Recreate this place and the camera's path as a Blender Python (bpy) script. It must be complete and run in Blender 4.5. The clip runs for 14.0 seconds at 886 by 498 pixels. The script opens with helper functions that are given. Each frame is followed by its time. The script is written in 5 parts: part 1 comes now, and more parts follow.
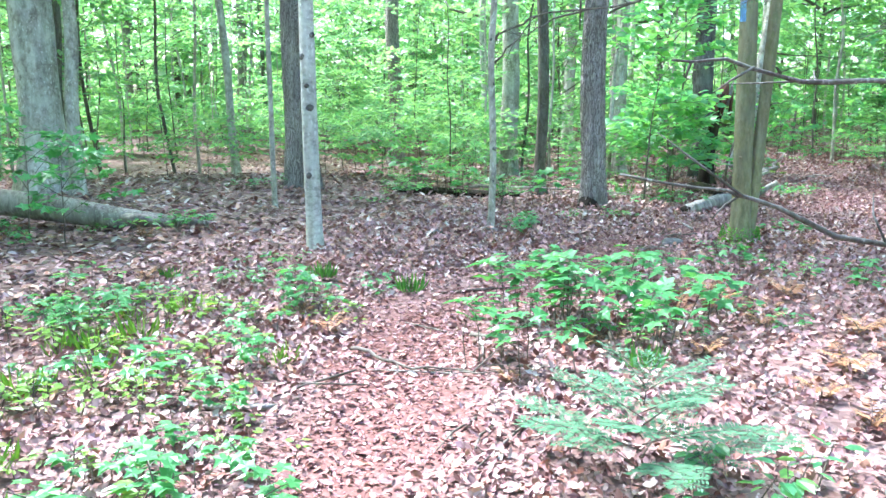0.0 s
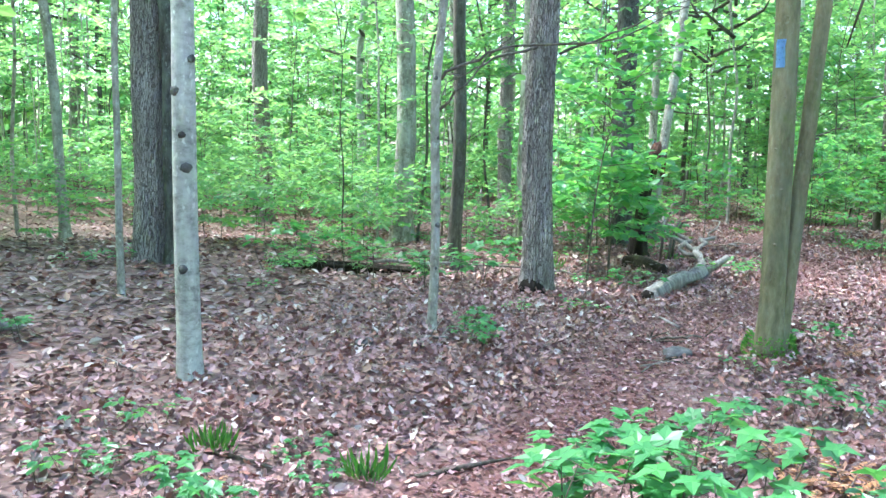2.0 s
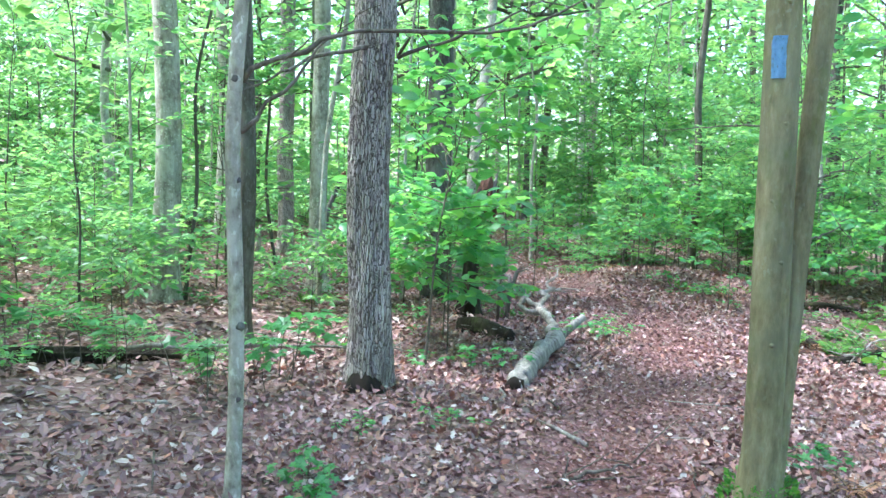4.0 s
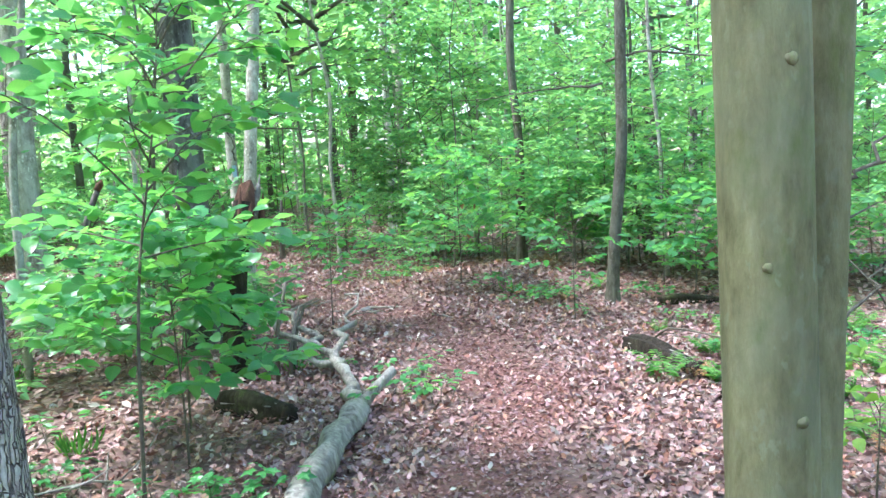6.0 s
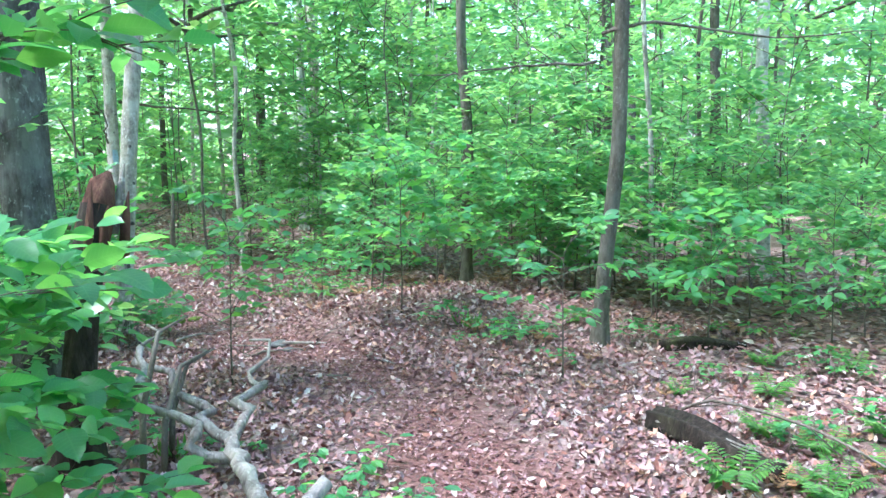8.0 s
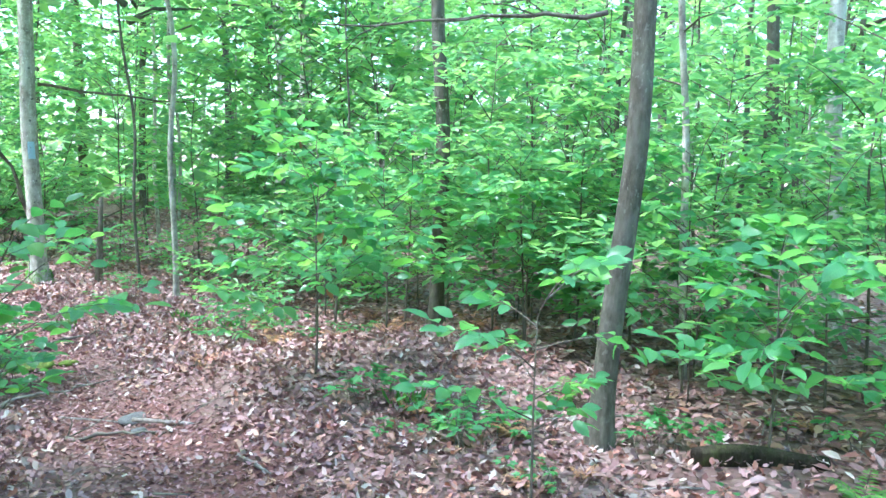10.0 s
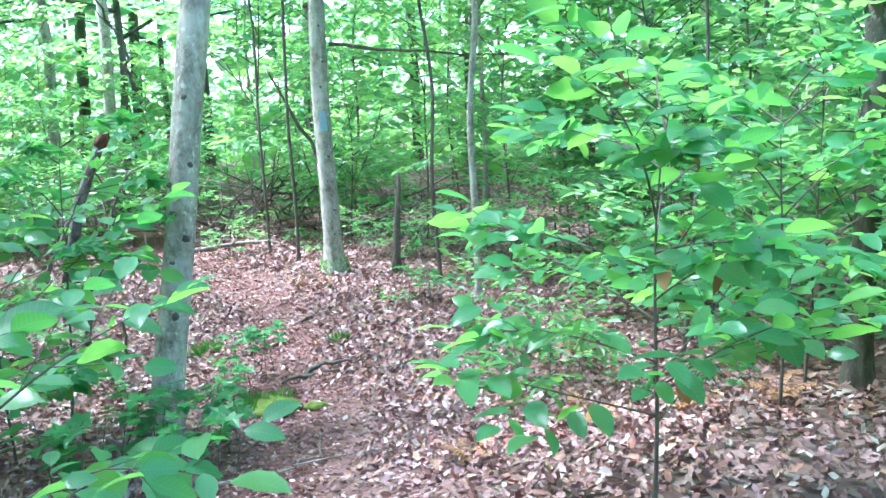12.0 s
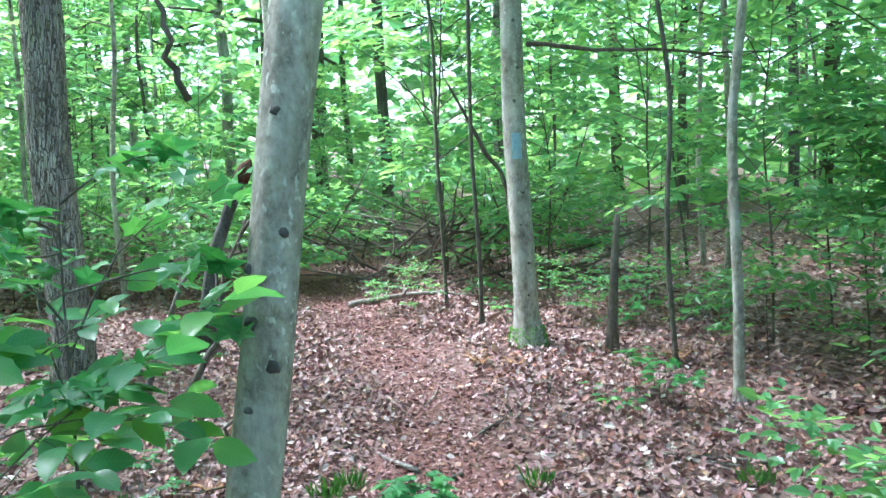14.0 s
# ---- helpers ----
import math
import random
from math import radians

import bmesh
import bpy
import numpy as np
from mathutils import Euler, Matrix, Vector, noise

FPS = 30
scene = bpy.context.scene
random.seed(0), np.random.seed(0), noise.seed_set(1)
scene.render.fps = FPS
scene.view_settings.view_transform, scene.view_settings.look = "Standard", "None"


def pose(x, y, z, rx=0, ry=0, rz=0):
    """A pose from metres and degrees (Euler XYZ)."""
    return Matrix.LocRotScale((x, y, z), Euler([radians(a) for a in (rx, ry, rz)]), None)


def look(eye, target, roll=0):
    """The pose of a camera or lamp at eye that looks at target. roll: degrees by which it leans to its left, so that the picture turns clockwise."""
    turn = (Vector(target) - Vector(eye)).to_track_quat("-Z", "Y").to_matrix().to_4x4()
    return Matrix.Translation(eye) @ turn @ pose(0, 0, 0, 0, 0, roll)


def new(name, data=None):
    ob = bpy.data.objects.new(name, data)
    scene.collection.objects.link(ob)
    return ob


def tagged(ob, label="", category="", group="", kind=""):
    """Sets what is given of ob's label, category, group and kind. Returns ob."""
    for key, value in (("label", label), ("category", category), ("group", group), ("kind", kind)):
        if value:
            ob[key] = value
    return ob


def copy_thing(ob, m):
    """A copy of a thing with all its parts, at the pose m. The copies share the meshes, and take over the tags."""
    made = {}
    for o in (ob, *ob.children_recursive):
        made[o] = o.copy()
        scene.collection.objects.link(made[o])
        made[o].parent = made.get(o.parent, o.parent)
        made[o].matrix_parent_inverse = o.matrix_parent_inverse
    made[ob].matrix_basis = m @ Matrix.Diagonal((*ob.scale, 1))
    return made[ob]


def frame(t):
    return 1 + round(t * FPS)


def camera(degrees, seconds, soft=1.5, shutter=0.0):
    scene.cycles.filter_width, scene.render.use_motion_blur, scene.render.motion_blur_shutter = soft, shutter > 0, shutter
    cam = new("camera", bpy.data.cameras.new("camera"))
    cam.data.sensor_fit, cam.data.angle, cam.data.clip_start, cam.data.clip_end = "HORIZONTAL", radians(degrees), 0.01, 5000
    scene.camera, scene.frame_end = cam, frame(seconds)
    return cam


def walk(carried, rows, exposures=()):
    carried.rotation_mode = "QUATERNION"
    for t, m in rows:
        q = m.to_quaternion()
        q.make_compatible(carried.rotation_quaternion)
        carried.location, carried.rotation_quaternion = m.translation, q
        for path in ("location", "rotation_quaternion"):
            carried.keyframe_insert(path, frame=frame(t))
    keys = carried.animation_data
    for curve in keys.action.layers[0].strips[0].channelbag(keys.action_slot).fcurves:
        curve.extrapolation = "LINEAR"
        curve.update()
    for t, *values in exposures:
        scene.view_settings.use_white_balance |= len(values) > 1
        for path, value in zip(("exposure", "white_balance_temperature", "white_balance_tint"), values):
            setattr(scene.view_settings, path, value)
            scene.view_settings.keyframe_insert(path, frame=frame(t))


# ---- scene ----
cam = camera(55.1, 14.0)
ROWS = [
    (0.0, (-0.078, -0.006, 1.49), (-0.07, 1.96, 1.127), 0.0),
    (0.5, (-0.395, 0.524, 1.567), (-0.336, 2.493, 1.225), -0.3),
    (1.0, (-0.531, 1.04, 1.572), (-0.299, 2.996, 1.229), 1.4),
    (1.5, (-0.548, 1.637, 1.57), (-0.274, 3.605, 1.335), 0.5),
    (2.0, (-0.607, 2.228, 1.541), (-0.24, 4.178, 1.291), 1.6),
    (2.5, (-0.546, 2.785, 1.546), (-0.009, 4.689, 1.255), 2.1),
    (3.0, (-0.538, 3.391, 1.576), (-0.004, 5.308, 1.376), 1.6),
    (3.5, (-0.55, 3.984, 1.597), (0.158, 5.843, 1.392), 2.6),
    (4.0, (-0.361, 4.554, 1.622), (0.526, 6.337, 1.445), 2.0),
    (6.5, (1.492, 6.815, 1.771), (2.769, 8.336, 1.535), -2.2),
    (7.0, (1.694, 7.305, 1.752), (3.033, 8.773, 1.52), -0.7),
    (7.5, (1.913, 7.763, 1.751), (3.297, 9.185, 1.503), -0.9),
    (10.0, (4.194, 9.382, 1.63), (5.542, 10.843, 1.414), 1.1),
    (10.5, (4.582, 9.779, 1.62), (5.703, 11.411, 1.336), 1.5),
    (11.0, (4.959, 10.284, 1.597), (5.938, 11.986, 1.218), -1.1),
    (11.5, (5.327, 10.833, 1.585), (6.103, 12.648, 1.26), -1.8),
    (12.0, (5.561, 11.39, 1.599), (6.232, 13.25, 1.297), -1.7),
    (12.5, (5.833, 11.88, 1.607), (6.399, 13.78, 1.343), -1.3),
    (13.0, (5.95, 12.414, 1.619), (6.308, 14.369, 1.401), -1.6),
    (13.5, (5.96, 12.977, 1.633), (6.243, 14.944, 1.412), -1.6),
    (14.0, (5.984, 13.56, 1.628), (6.237, 15.529, 1.39), -2.3),
]
EXPOSURES = [(0.0, 2.92, 5400), (1.0, 2.88, 5400), (2.0, 2.7, 5450), (3.0, 2.88, 5400), (4.0, 2.68, 5450), (6.5, 2.75, 5550), (7.5, 2.75, 5350), (10.0, 2.98, 5150), (11.0, 3.12, 5000), (12.5, 2.88, 5100), (13.5, 2.52, 5250), (14.0, 2.52, 5250)]
walk(cam, [(t, look(eye, target, roll)) for t, eye, target, roll in ROWS], [(t, stops, kelvin, 10) for t, stops, kelvin in EXPOSURES])

# ---- light ----
world = bpy.data.worlds.new("sky")
scene.world = world
world.use_nodes = True
wt = world.node_tree
sky = wt.nodes.new("ShaderNodeTexSky")
sky.sky_type, sky.sun_disc = "NISHITA", False
sky.sun_elevation, sky.sun_rotation = radians(58), radians(-60)
sky.air_density, sky.dust_density = 1.0, 3.0
wt.links.new(sky.outputs[0], wt.nodes["Background"].inputs[0])
wt.nodes["Background"].inputs[1].default_value = 0.15
sun = new("sun", bpy.data.lights.new("sun", "SUN"))
sun.data.energy, sun.data.angle, sun.data.color = 4.0, radians(14), (1.0, 0.95, 0.88)
sun.matrix_world = look((-17, 10, 31), (0, 0, 0))


# ---- materials ----
def material(name, rough=0.8, spec=0.3):
    m = bpy.data.materials.new(name)
    m.use_nodes = True
    b = m.node_tree.nodes["Principled BSDF"]
    b.inputs["Roughness"].default_value = rough
    b.inputs["Specular IOR Level"].default_value = spec
    return m, m.node_tree, b


def node(nt, kind, **values):
    n = nt.nodes.new("ShaderNode" + kind)
    for key, value in values.items():
        n.inputs[key.replace("_", " ")].default_value = value
    return n


def ramp(nt, fac, *stops):
    n = nt.nodes.new("ShaderNodeValToRGB")
    e = n.color_ramp.elements
    while len(e) < len(stops):
        e.new(0.5)
    for el, (p, c) in zip(e, stops):
        el.position, el.color = p, (*c, 1)
    nt.links.new(fac, n.inputs[0])
    return n.outputs[0]


def mix(nt, fac, a, b, kind="MIX"):
    n = nt.nodes.new("ShaderNodeMix")
    n.data_type, n.blend_type = "RGBA", kind
    for k, v in ((0, fac), (6, a), (7, b)):
        if isinstance(v, bpy.types.NodeSocket):
            nt.links.new(v, n.inputs[k])
        else:
            n.inputs[k].default_value = v if k == 0 else (*v, 1)
    return n.outputs[2]


def coords(nt, sx, sy, sz):
    tc = nt.nodes.new("ShaderNodeTexCoord")
    mp = nt.nodes.new("ShaderNodeMapping")
    mp.inputs["Scale"].default_value = (sx, sy, sz)
    nt.links.new(tc.outputs["Object"], mp.inputs[0])
    return mp.outputs[0]


def noisy(nt, co, scale, detail=4, rough=0.6):
    n = node(nt, "TexNoise", Scale=scale, Detail=detail, Roughness=rough)
    if co is not None:
        nt.links.new(co, n.inputs[0])
    return n.outputs[0]


def bump(nt, b, height, strength, distance):
    n = node(nt, "Bump", Strength=strength, Distance=distance)
    nt.links.new(height, n.inputs["Height"])
    nt.links.new(n.outputs[0], b.inputs["Normal"])


def bark(name, dark, mid, light, stretch, scale, depth, blotch, moss=0.0):
    """Bark: grain drawn out along the stem, lichen blotches of a second colour, moss by chance patches."""
    m, nt, b = material(name, 0.85, 0.2)
    fine = noisy(nt, coords(nt, 1, 1, stretch), scale, 6, 0.7)
    big = noisy(nt, coords(nt, 1, 1, 0.7), 4.5, 5, 0.65)
    col = ramp(nt, fine, (0.3, dark), (0.52, mid), (0.72, light))
    spots = ramp(nt, big, (0.46, (0, 0, 0)), (0.6, (1, 1, 1)))
    col = mix(nt, spots, col, mix(nt, 0.55, col, blotch))
    specks = ramp(nt, noisy(nt, coords(nt, 1, 1, 0.6), 46, 3, 0.5), (0.6, (0, 0, 0)), (0.66, (1, 1, 1)))
    patch = ramp(nt, noisy(nt, coords(nt, 1, 1, 0.8), 2.3, 3), (0.4, (0, 0, 0)), (0.62, (1, 1, 1)))
    col = mix(nt, mix(nt, patch, (0, 0, 0), specks), col, tuple(min(1, 1.25 * v) for v in blotch))
    streak = ramp(nt, noisy(nt, coords(nt, 1, 1, 0.12), 9, 4), (0.4, (0.62, 0.62, 0.62)), (0.6, (1, 1, 1)))
    col = mix(nt, 0.8, col, streak, "MULTIPLY")
    if moss:
        green = ramp(nt, noisy(nt, coords(nt, 1, 1, 0.5), 3.1, 6, 0.7), (0.62 - moss, (0, 0, 0)), (0.8 - moss, (1, 1, 1)))
        col = mix(nt, green, col, (0.10, 0.125, 0.03))
    nt.links.new(col, b.inputs["Base Color"])
    bump(nt, b, fine, 0.8, depth)
    return m


def plated(name, furrow, low, high):
    """Bark of long ridged plates with dark furrows between them."""
    m, nt, b = material(name, 0.9, 0.15)
    bend = noisy(nt, coords(nt, 1, 1, 1), 9, 3)
    co = mix(nt, 0.055, coords(nt, 1, 1, 0.11), bend, "ADD")
    cell = node(nt, "TexVoronoi", Scale=66.0, Randomness=1.0)
    cell.feature = "DISTANCE_TO_EDGE"
    nt.links.new(co, cell.inputs[0])
    fine = noisy(nt, coords(nt, 1, 1, 0.35), 70, 5, 0.7)
    big = noisy(nt, coords(nt, 1, 1, 0.5), 3.5, 4)
    plate = ramp(nt, fine, (0.32, low), (0.68, high))
    plate = mix(nt, ramp(nt, big, (0.4, (0, 0, 0)), (0.62, (0.5, 0.5, 0.5))), plate, (0.2, 0.175, 0.15))
    ridge = ramp(nt, cell.outputs[0], (0.0, (0, 0, 0)), (0.13, (1, 1, 1)))
    long = ramp(nt, noisy(nt, coords(nt, 1, 1, 0.08), 26, 5, 0.7), (0.36, (0.5, 0.47, 0.47)), (0.58, (1, 1, 1)))
    plate = mix(nt, 0.7, plate, long, "MULTIPLY")
    nt.links.new(mix(nt, ridge, furrow, plate), b.inputs["Base Color"])
    bump(nt, b, mix(nt, 0.25, ridge, fine), 1.0, 0.03)
    return m


def calc(nt, kind, a, c=0.5):
    n = nt.nodes.new("ShaderNodeMath")
    n.operation = kind
    for k, v in enumerate((a, c)):
        if isinstance(v, bpy.types.NodeSocket):
            nt.links.new(v, n.inputs[k])
        else:
            n.inputs[k].default_value = v
    return n.outputs[0]


def veins(nt):
    """Midrib and side veins of a broad leaf, from its own length and breadth."""
    along_, across = nt.nodes.new("ShaderNodeAttribute"), nt.nodes.new("ShaderNodeAttribute")
    along_.attribute_name, across.attribute_name = "leaf_along", "leaf_across"
    off = calc(nt, "SUBTRACT", across.outputs["Fac"], 1.0)
    broad = calc(nt, "GREATER_THAN", across.outputs["Fac"], 0.5)
    mid = calc(nt, "LESS_THAN", off, 0.012)
    wave = calc(nt, "SINE", calc(nt, "MULTIPLY", calc(nt, "SUBTRACT", along_.outputs["Fac"], calc(nt, "MULTIPLY", off, 0.75)), 62.0))
    side = calc(nt, "GREATER_THAN", wave, 0.88)
    return calc(nt, "MULTIPLY", calc(nt, "MULTIPLY", calc(nt, "MAXIMUM", mid, side), broad), 0.45)


def leafy(name, shades, through_col, gloss=0.36, part_through=0.55):
    """A thin leaf: green that varies from leaf to leaf, light shining through it, waxy top."""
    m, nt, b = material(name, gloss, 0.7)
    geo = nt.nodes.new("ShaderNodeNewGeometry")
    rnd = geo.outputs["Random Per Island"]
    col = ramp(nt, rnd, *[(i / (len(shades) - 1), c) for i, c in enumerate(shades)])
    vein = noisy(nt, coords(nt, 1, 1, 1), 60, 3)
    col = mix(nt, 0.35, col, mix(nt, vein, col, (0.1, 0.32, 0.08)), "MIX")
    ribs = veins(nt)
    col = mix(nt, ribs, col, (0.2, 0.42, 0.16))
    nt.links.new(col, b.inputs["Base Color"])
    bump(nt, b, ribs, 0.35, 0.004)
    tr = node(nt, "BsdfTranslucent")
    nt.links.new(mix(nt, rnd, tuple(v * k for v, k in zip(through_col, (0.5, 0.72, 1.1))), through_col), tr.inputs[0])
    sh = nt.nodes.new("ShaderNodeMixShader")
    sh.inputs[0].default_value = part_through
    nt.links.new(b.outputs[0], sh.inputs[1])
    nt.links.new(tr.outputs[0], sh.inputs[2])
    nt.links.new(sh.outputs[0], nt.nodes["Material Output"].inputs[0])
    return m


def dead_leaf(name, shades, rough=0.5):
    m, nt, b = material(name, rough, 0.5)
    rnd = nt.nodes.new("ShaderNodeNewGeometry").outputs["Random Per Island"]
    col = ramp(nt, rnd, *[(i / (len(shades) - 1), c) for i, c in enumerate(shades)])
    col = mix(nt, 0.5, col, mix(nt, noisy(nt, coords(nt, 1, 1, 1), 45, 4), (0.1, 0.06, 0.05), col))
    nt.links.new(col, b.inputs["Base Color"])
    return m


BEECH = bark("smooth_grey_bark", (0.13, 0.112, 0.095), (0.36, 0.325, 0.28), (0.52, 0.485, 0.435), 0.7, 20, 0.01, (0.62, 0.6, 0.56), 0.04)
BIRCHY = bark("pale_mottled_bark", (0.16, 0.152, 0.145), (0.44, 0.42, 0.395), (0.58, 0.565, 0.54), 1.6, 14, 0.004, (0.64, 0.63, 0.6))
OAK = plated("furrowed_grey_bark", (0.13, 0.1, 0.095), (0.4, 0.335, 0.32), (0.66, 0.59, 0.58))
DARK = bark("dark_bark", (0.035, 0.03, 0.03), (0.09, 0.08, 0.075), (0.17, 0.16, 0.15), 0.25, 30, 0.012, (0.22, 0.22, 0.21))
OLIVE = bark("olive_smooth_bark", (0.13, 0.115, 0.065), (0.225, 0.2, 0.115), (0.31, 0.285, 0.185), 0.35, 26, 0.008, (0.2, 0.2, 0.14), 0.08)
POLE = bark("brown_grey_bark", (0.05, 0.045, 0.035), (0.115, 0.1, 0.08), (0.19, 0.175, 0.145), 0.3, 35, 0.008, (0.18, 0.175, 0.15), 0.02)
TWIG = bark("twig_bark", (0.06, 0.05, 0.04), (0.13, 0.105, 0.085), (0.22, 0.19, 0.16), 0.4, 40, 0.003, (0.2, 0.18, 0.16))
DEADWOOD = bark("weathered_wood", (0.1, 0.08, 0.07), (0.28, 0.24, 0.22), (0.42, 0.375, 0.355), 0.2, 30, 0.02, (0.38, 0.36, 0.33))
ROTTEN = bark("rotten_wood", (0.006, 0.004, 0.003), (0.028, 0.019, 0.015), (0.09, 0.068, 0.056), 0.2, 30, 0.03, (0.045, 0.045, 0.022), 0.03)
REDWOOD = bark("broken_red_wood", (0.035, 0.016, 0.012), (0.13, 0.06, 0.042), (0.25, 0.14, 0.1), 0.12, 40, 0.03, (0.12, 0.06, 0.04))
HOLLOW = bark("dark_hollow_wood", (0.008, 0.006, 0.005), (0.02, 0.014, 0.01), (0.05, 0.035, 0.025), 0.4, 25, 0.01, (0.03, 0.02, 0.015))
MOSSY = bark("mossy_bark", (0.06, 0.08, 0.015), (0.13, 0.18, 0.03), (0.22, 0.28, 0.06), 0.8, 40, 0.008, (0.07, 0.1, 0.02), 0.1)

GREEN = leafy("beech_leaf", ((0.04, 0.16, 0.08), (0.06, 0.22, 0.12), (0.08, 0.27, 0.12), (0.15, 0.35, 0.07)), (0.3, 0.6, 0.09), 0.33)
UNDER = leafy("understorey_leaf", ((0.035, 0.13, 0.06), (0.055, 0.19, 0.08), (0.08, 0.25, 0.11), (0.17, 0.35, 0.07)), (0.39, 0.62, 0.15), 0.38, 0.55)
GREEN_FAR = leafy("canopy_leaf", ((0.05, 0.16, 0.055), (0.07, 0.2, 0.06), (0.12, 0.25, 0.06)), (0.4, 0.62, 0.16), 0.5, 0.6)
MAPLE = leafy("maple_leaf", ((0.045, 0.17, 0.06), (0.06, 0.215, 0.065), (0.08, 0.26, 0.06)), (0.18, 0.46, 0.07), 0.4, 0.4)
LIME = leafy("young_leaf", ((0.14, 0.27, 0.03), (0.2, 0.34, 0.05), (0.26, 0.38, 0.08)), (0.36, 0.52, 0.05), 0.45)
NEEDLE = leafy("hemlock_needle", ((0.022, 0.06, 0.04), (0.03, 0.08, 0.05), (0.04, 0.1, 0.06)), (0.03, 0.1, 0.03), 0.92, 0.2)
FERN = leafy("fern_leaf", ((0.07, 0.19, 0.04), (0.1, 0.24, 0.05), (0.14, 0.28, 0.05)), (0.22, 0.44, 0.05), 0.5)
LITTER = dead_leaf("fallen_leaf", ((0.084, 0.037, 0.036), (0.343, 0.180, 0.182), (0.208, 0.090, 0.079), (0.478, 0.293, 0.304), (0.258, 0.083, 0.051), (0.126, 0.053, 0.049), (0.680, 0.583, 0.554), (0.365, 0.142, 0.094), (0.208, 0.137, 0.152), (0.502, 0.294, 0.309), (0.123, 0.040, 0.033), (0.630, 0.377, 0.270)))
CRUMBS = dead_leaf("crumbled_leaf", ((0.063, 0.023, 0.024), (0.227, 0.097, 0.097), (0.122, 0.048, 0.048), (0.396, 0.218, 0.235), (0.171, 0.063, 0.060), (0.281, 0.119, 0.105), (0.575, 0.350, 0.363)))
RUSTY = dead_leaf("dry_fern", ((0.3, 0.13, 0.05), (0.42, 0.2, 0.08), (0.34, 0.17, 0.07)))



def paint(name, worn, low, high):
    m, nt, b = material(name, 0.7, 0.3)
    wear = noisy(nt, coords(nt, 1, 1, 0.6), 45, 5, 0.7)
    nt.links.new(ramp(nt, wear, (0.36, worn), (0.44, low), (0.7, high)), b.inputs["Base Color"])
    bump(nt, b, wear, 0.5, 0.002)
    return m


BLUE = paint("light_blue_paint", (0.12, 0.15, 0.18), (0.2, 0.38, 0.66), (0.3, 0.52, 0.82))
PALE_BLUE = paint("pale_blue_paint", (0.3, 0.3, 0.28), (0.45, 0.62, 0.72), (0.55, 0.74, 0.85))
m, nt, b = material("grey_stone", 0.85, 0.3)
grit = noisy(nt, coords(nt, 1, 1, 1), 28, 6, 0.7)
nt.links.new(ramp(nt, grit, (0.3, (0.06, 0.055, 0.055)), (0.7, (0.17, 0.16, 0.165))), b.inputs["Base Color"])
bump(nt, b, grit, 0.7, 0.01)
STONE = m

# ground: broken leaf cells, stained at a larger scale, bare reddish soil where the trail runs
m, nt, b = material("forest_floor", 0.9, 0.15)
vo = node(nt, "TexVoronoi", Scale=17.0)
nt.links.new(coords(nt, 1, 1, 0.2), vo.inputs[0])
cell = nt.nodes.new("ShaderNodeSeparateColor")
nt.links.new(vo.outputs["Color"], cell.inputs[0])
leafc = ramp(nt, cell.outputs[0], (0.0, (0.1, 0.056, 0.05)), (0.3, (0.17, 0.1, 0.088)), (0.55, (0.25, 0.16, 0.145)), (0.8, (0.34, 0.25, 0.235)), (1.0, (0.13, 0.07, 0.062)))
stain = noisy(nt, coords(nt, 1, 1, 0.2), 1.3, 6, 0.6)
leafc = mix(nt, ramp(nt, stain, (0.42, (0.75, 0.75, 0.75)), (0.62, (0, 0, 0))), leafc, (0.13, 0.085, 0.076))
soil = ramp(nt, noisy(nt, coords(nt, 1, 1, 1), 38, 6, 0.75), (0.3, (0.06, 0.025, 0.023)), (0.5, (0.15, 0.066, 0.056)), (0.72, (0.27, 0.15, 0.14)))
trail_w = nt.nodes.new("ShaderNodeAttribute")
trail_w.attribute_name = "trail"
nt.links.new(mix(nt, trail_w.outputs["Fac"], leafc, soil), b.inputs["Base Color"])
bump(nt, b, vo.outputs["Distance"], 0.7, 0.03)
FLOOR = m

# ---- ground ----
TRAIL = np.array([(0.35, -30.0), (0.2, -6.0), (0.0, 0.0), (-0.42, 1.6), (-0.41, 3.4), (-0.1, 4.9), (0.8, 6.1), (1.75, 7.3), (3.0, 8.7), (4.3, 9.8), (5.2, 10.8), (5.75, 12.0), (6.0, 13.6), (6.1, 15.2), (6.4, 17.0), (6.6, 19.0), (6.2, 21.0), (5.6, 24.0), (5.0, 40.0)])


def to_trail(x, y):
    """Distance from the middle of the trail."""
    x, y = np.asarray(x, float), np.asarray(y, float)
    best = np.full(x.shape, 1e9)
    for a, c in zip(TRAIL[:-1], TRAIL[1:]):
        d = c - a
        t = np.clip(((x - a[0]) * d[0] + (y - a[1]) * d[1]) / (d @ d), 0, 1)
        best = np.minimum(best, np.hypot(x - a[0] - t * d[0], y - a[1] - t * d[1]))
    return best


def hill(x, y, cx, cy, r, h):
    return h * np.exp(-((x - cx) ** 2 + (y - cy) ** 2) / (2 * r * r))


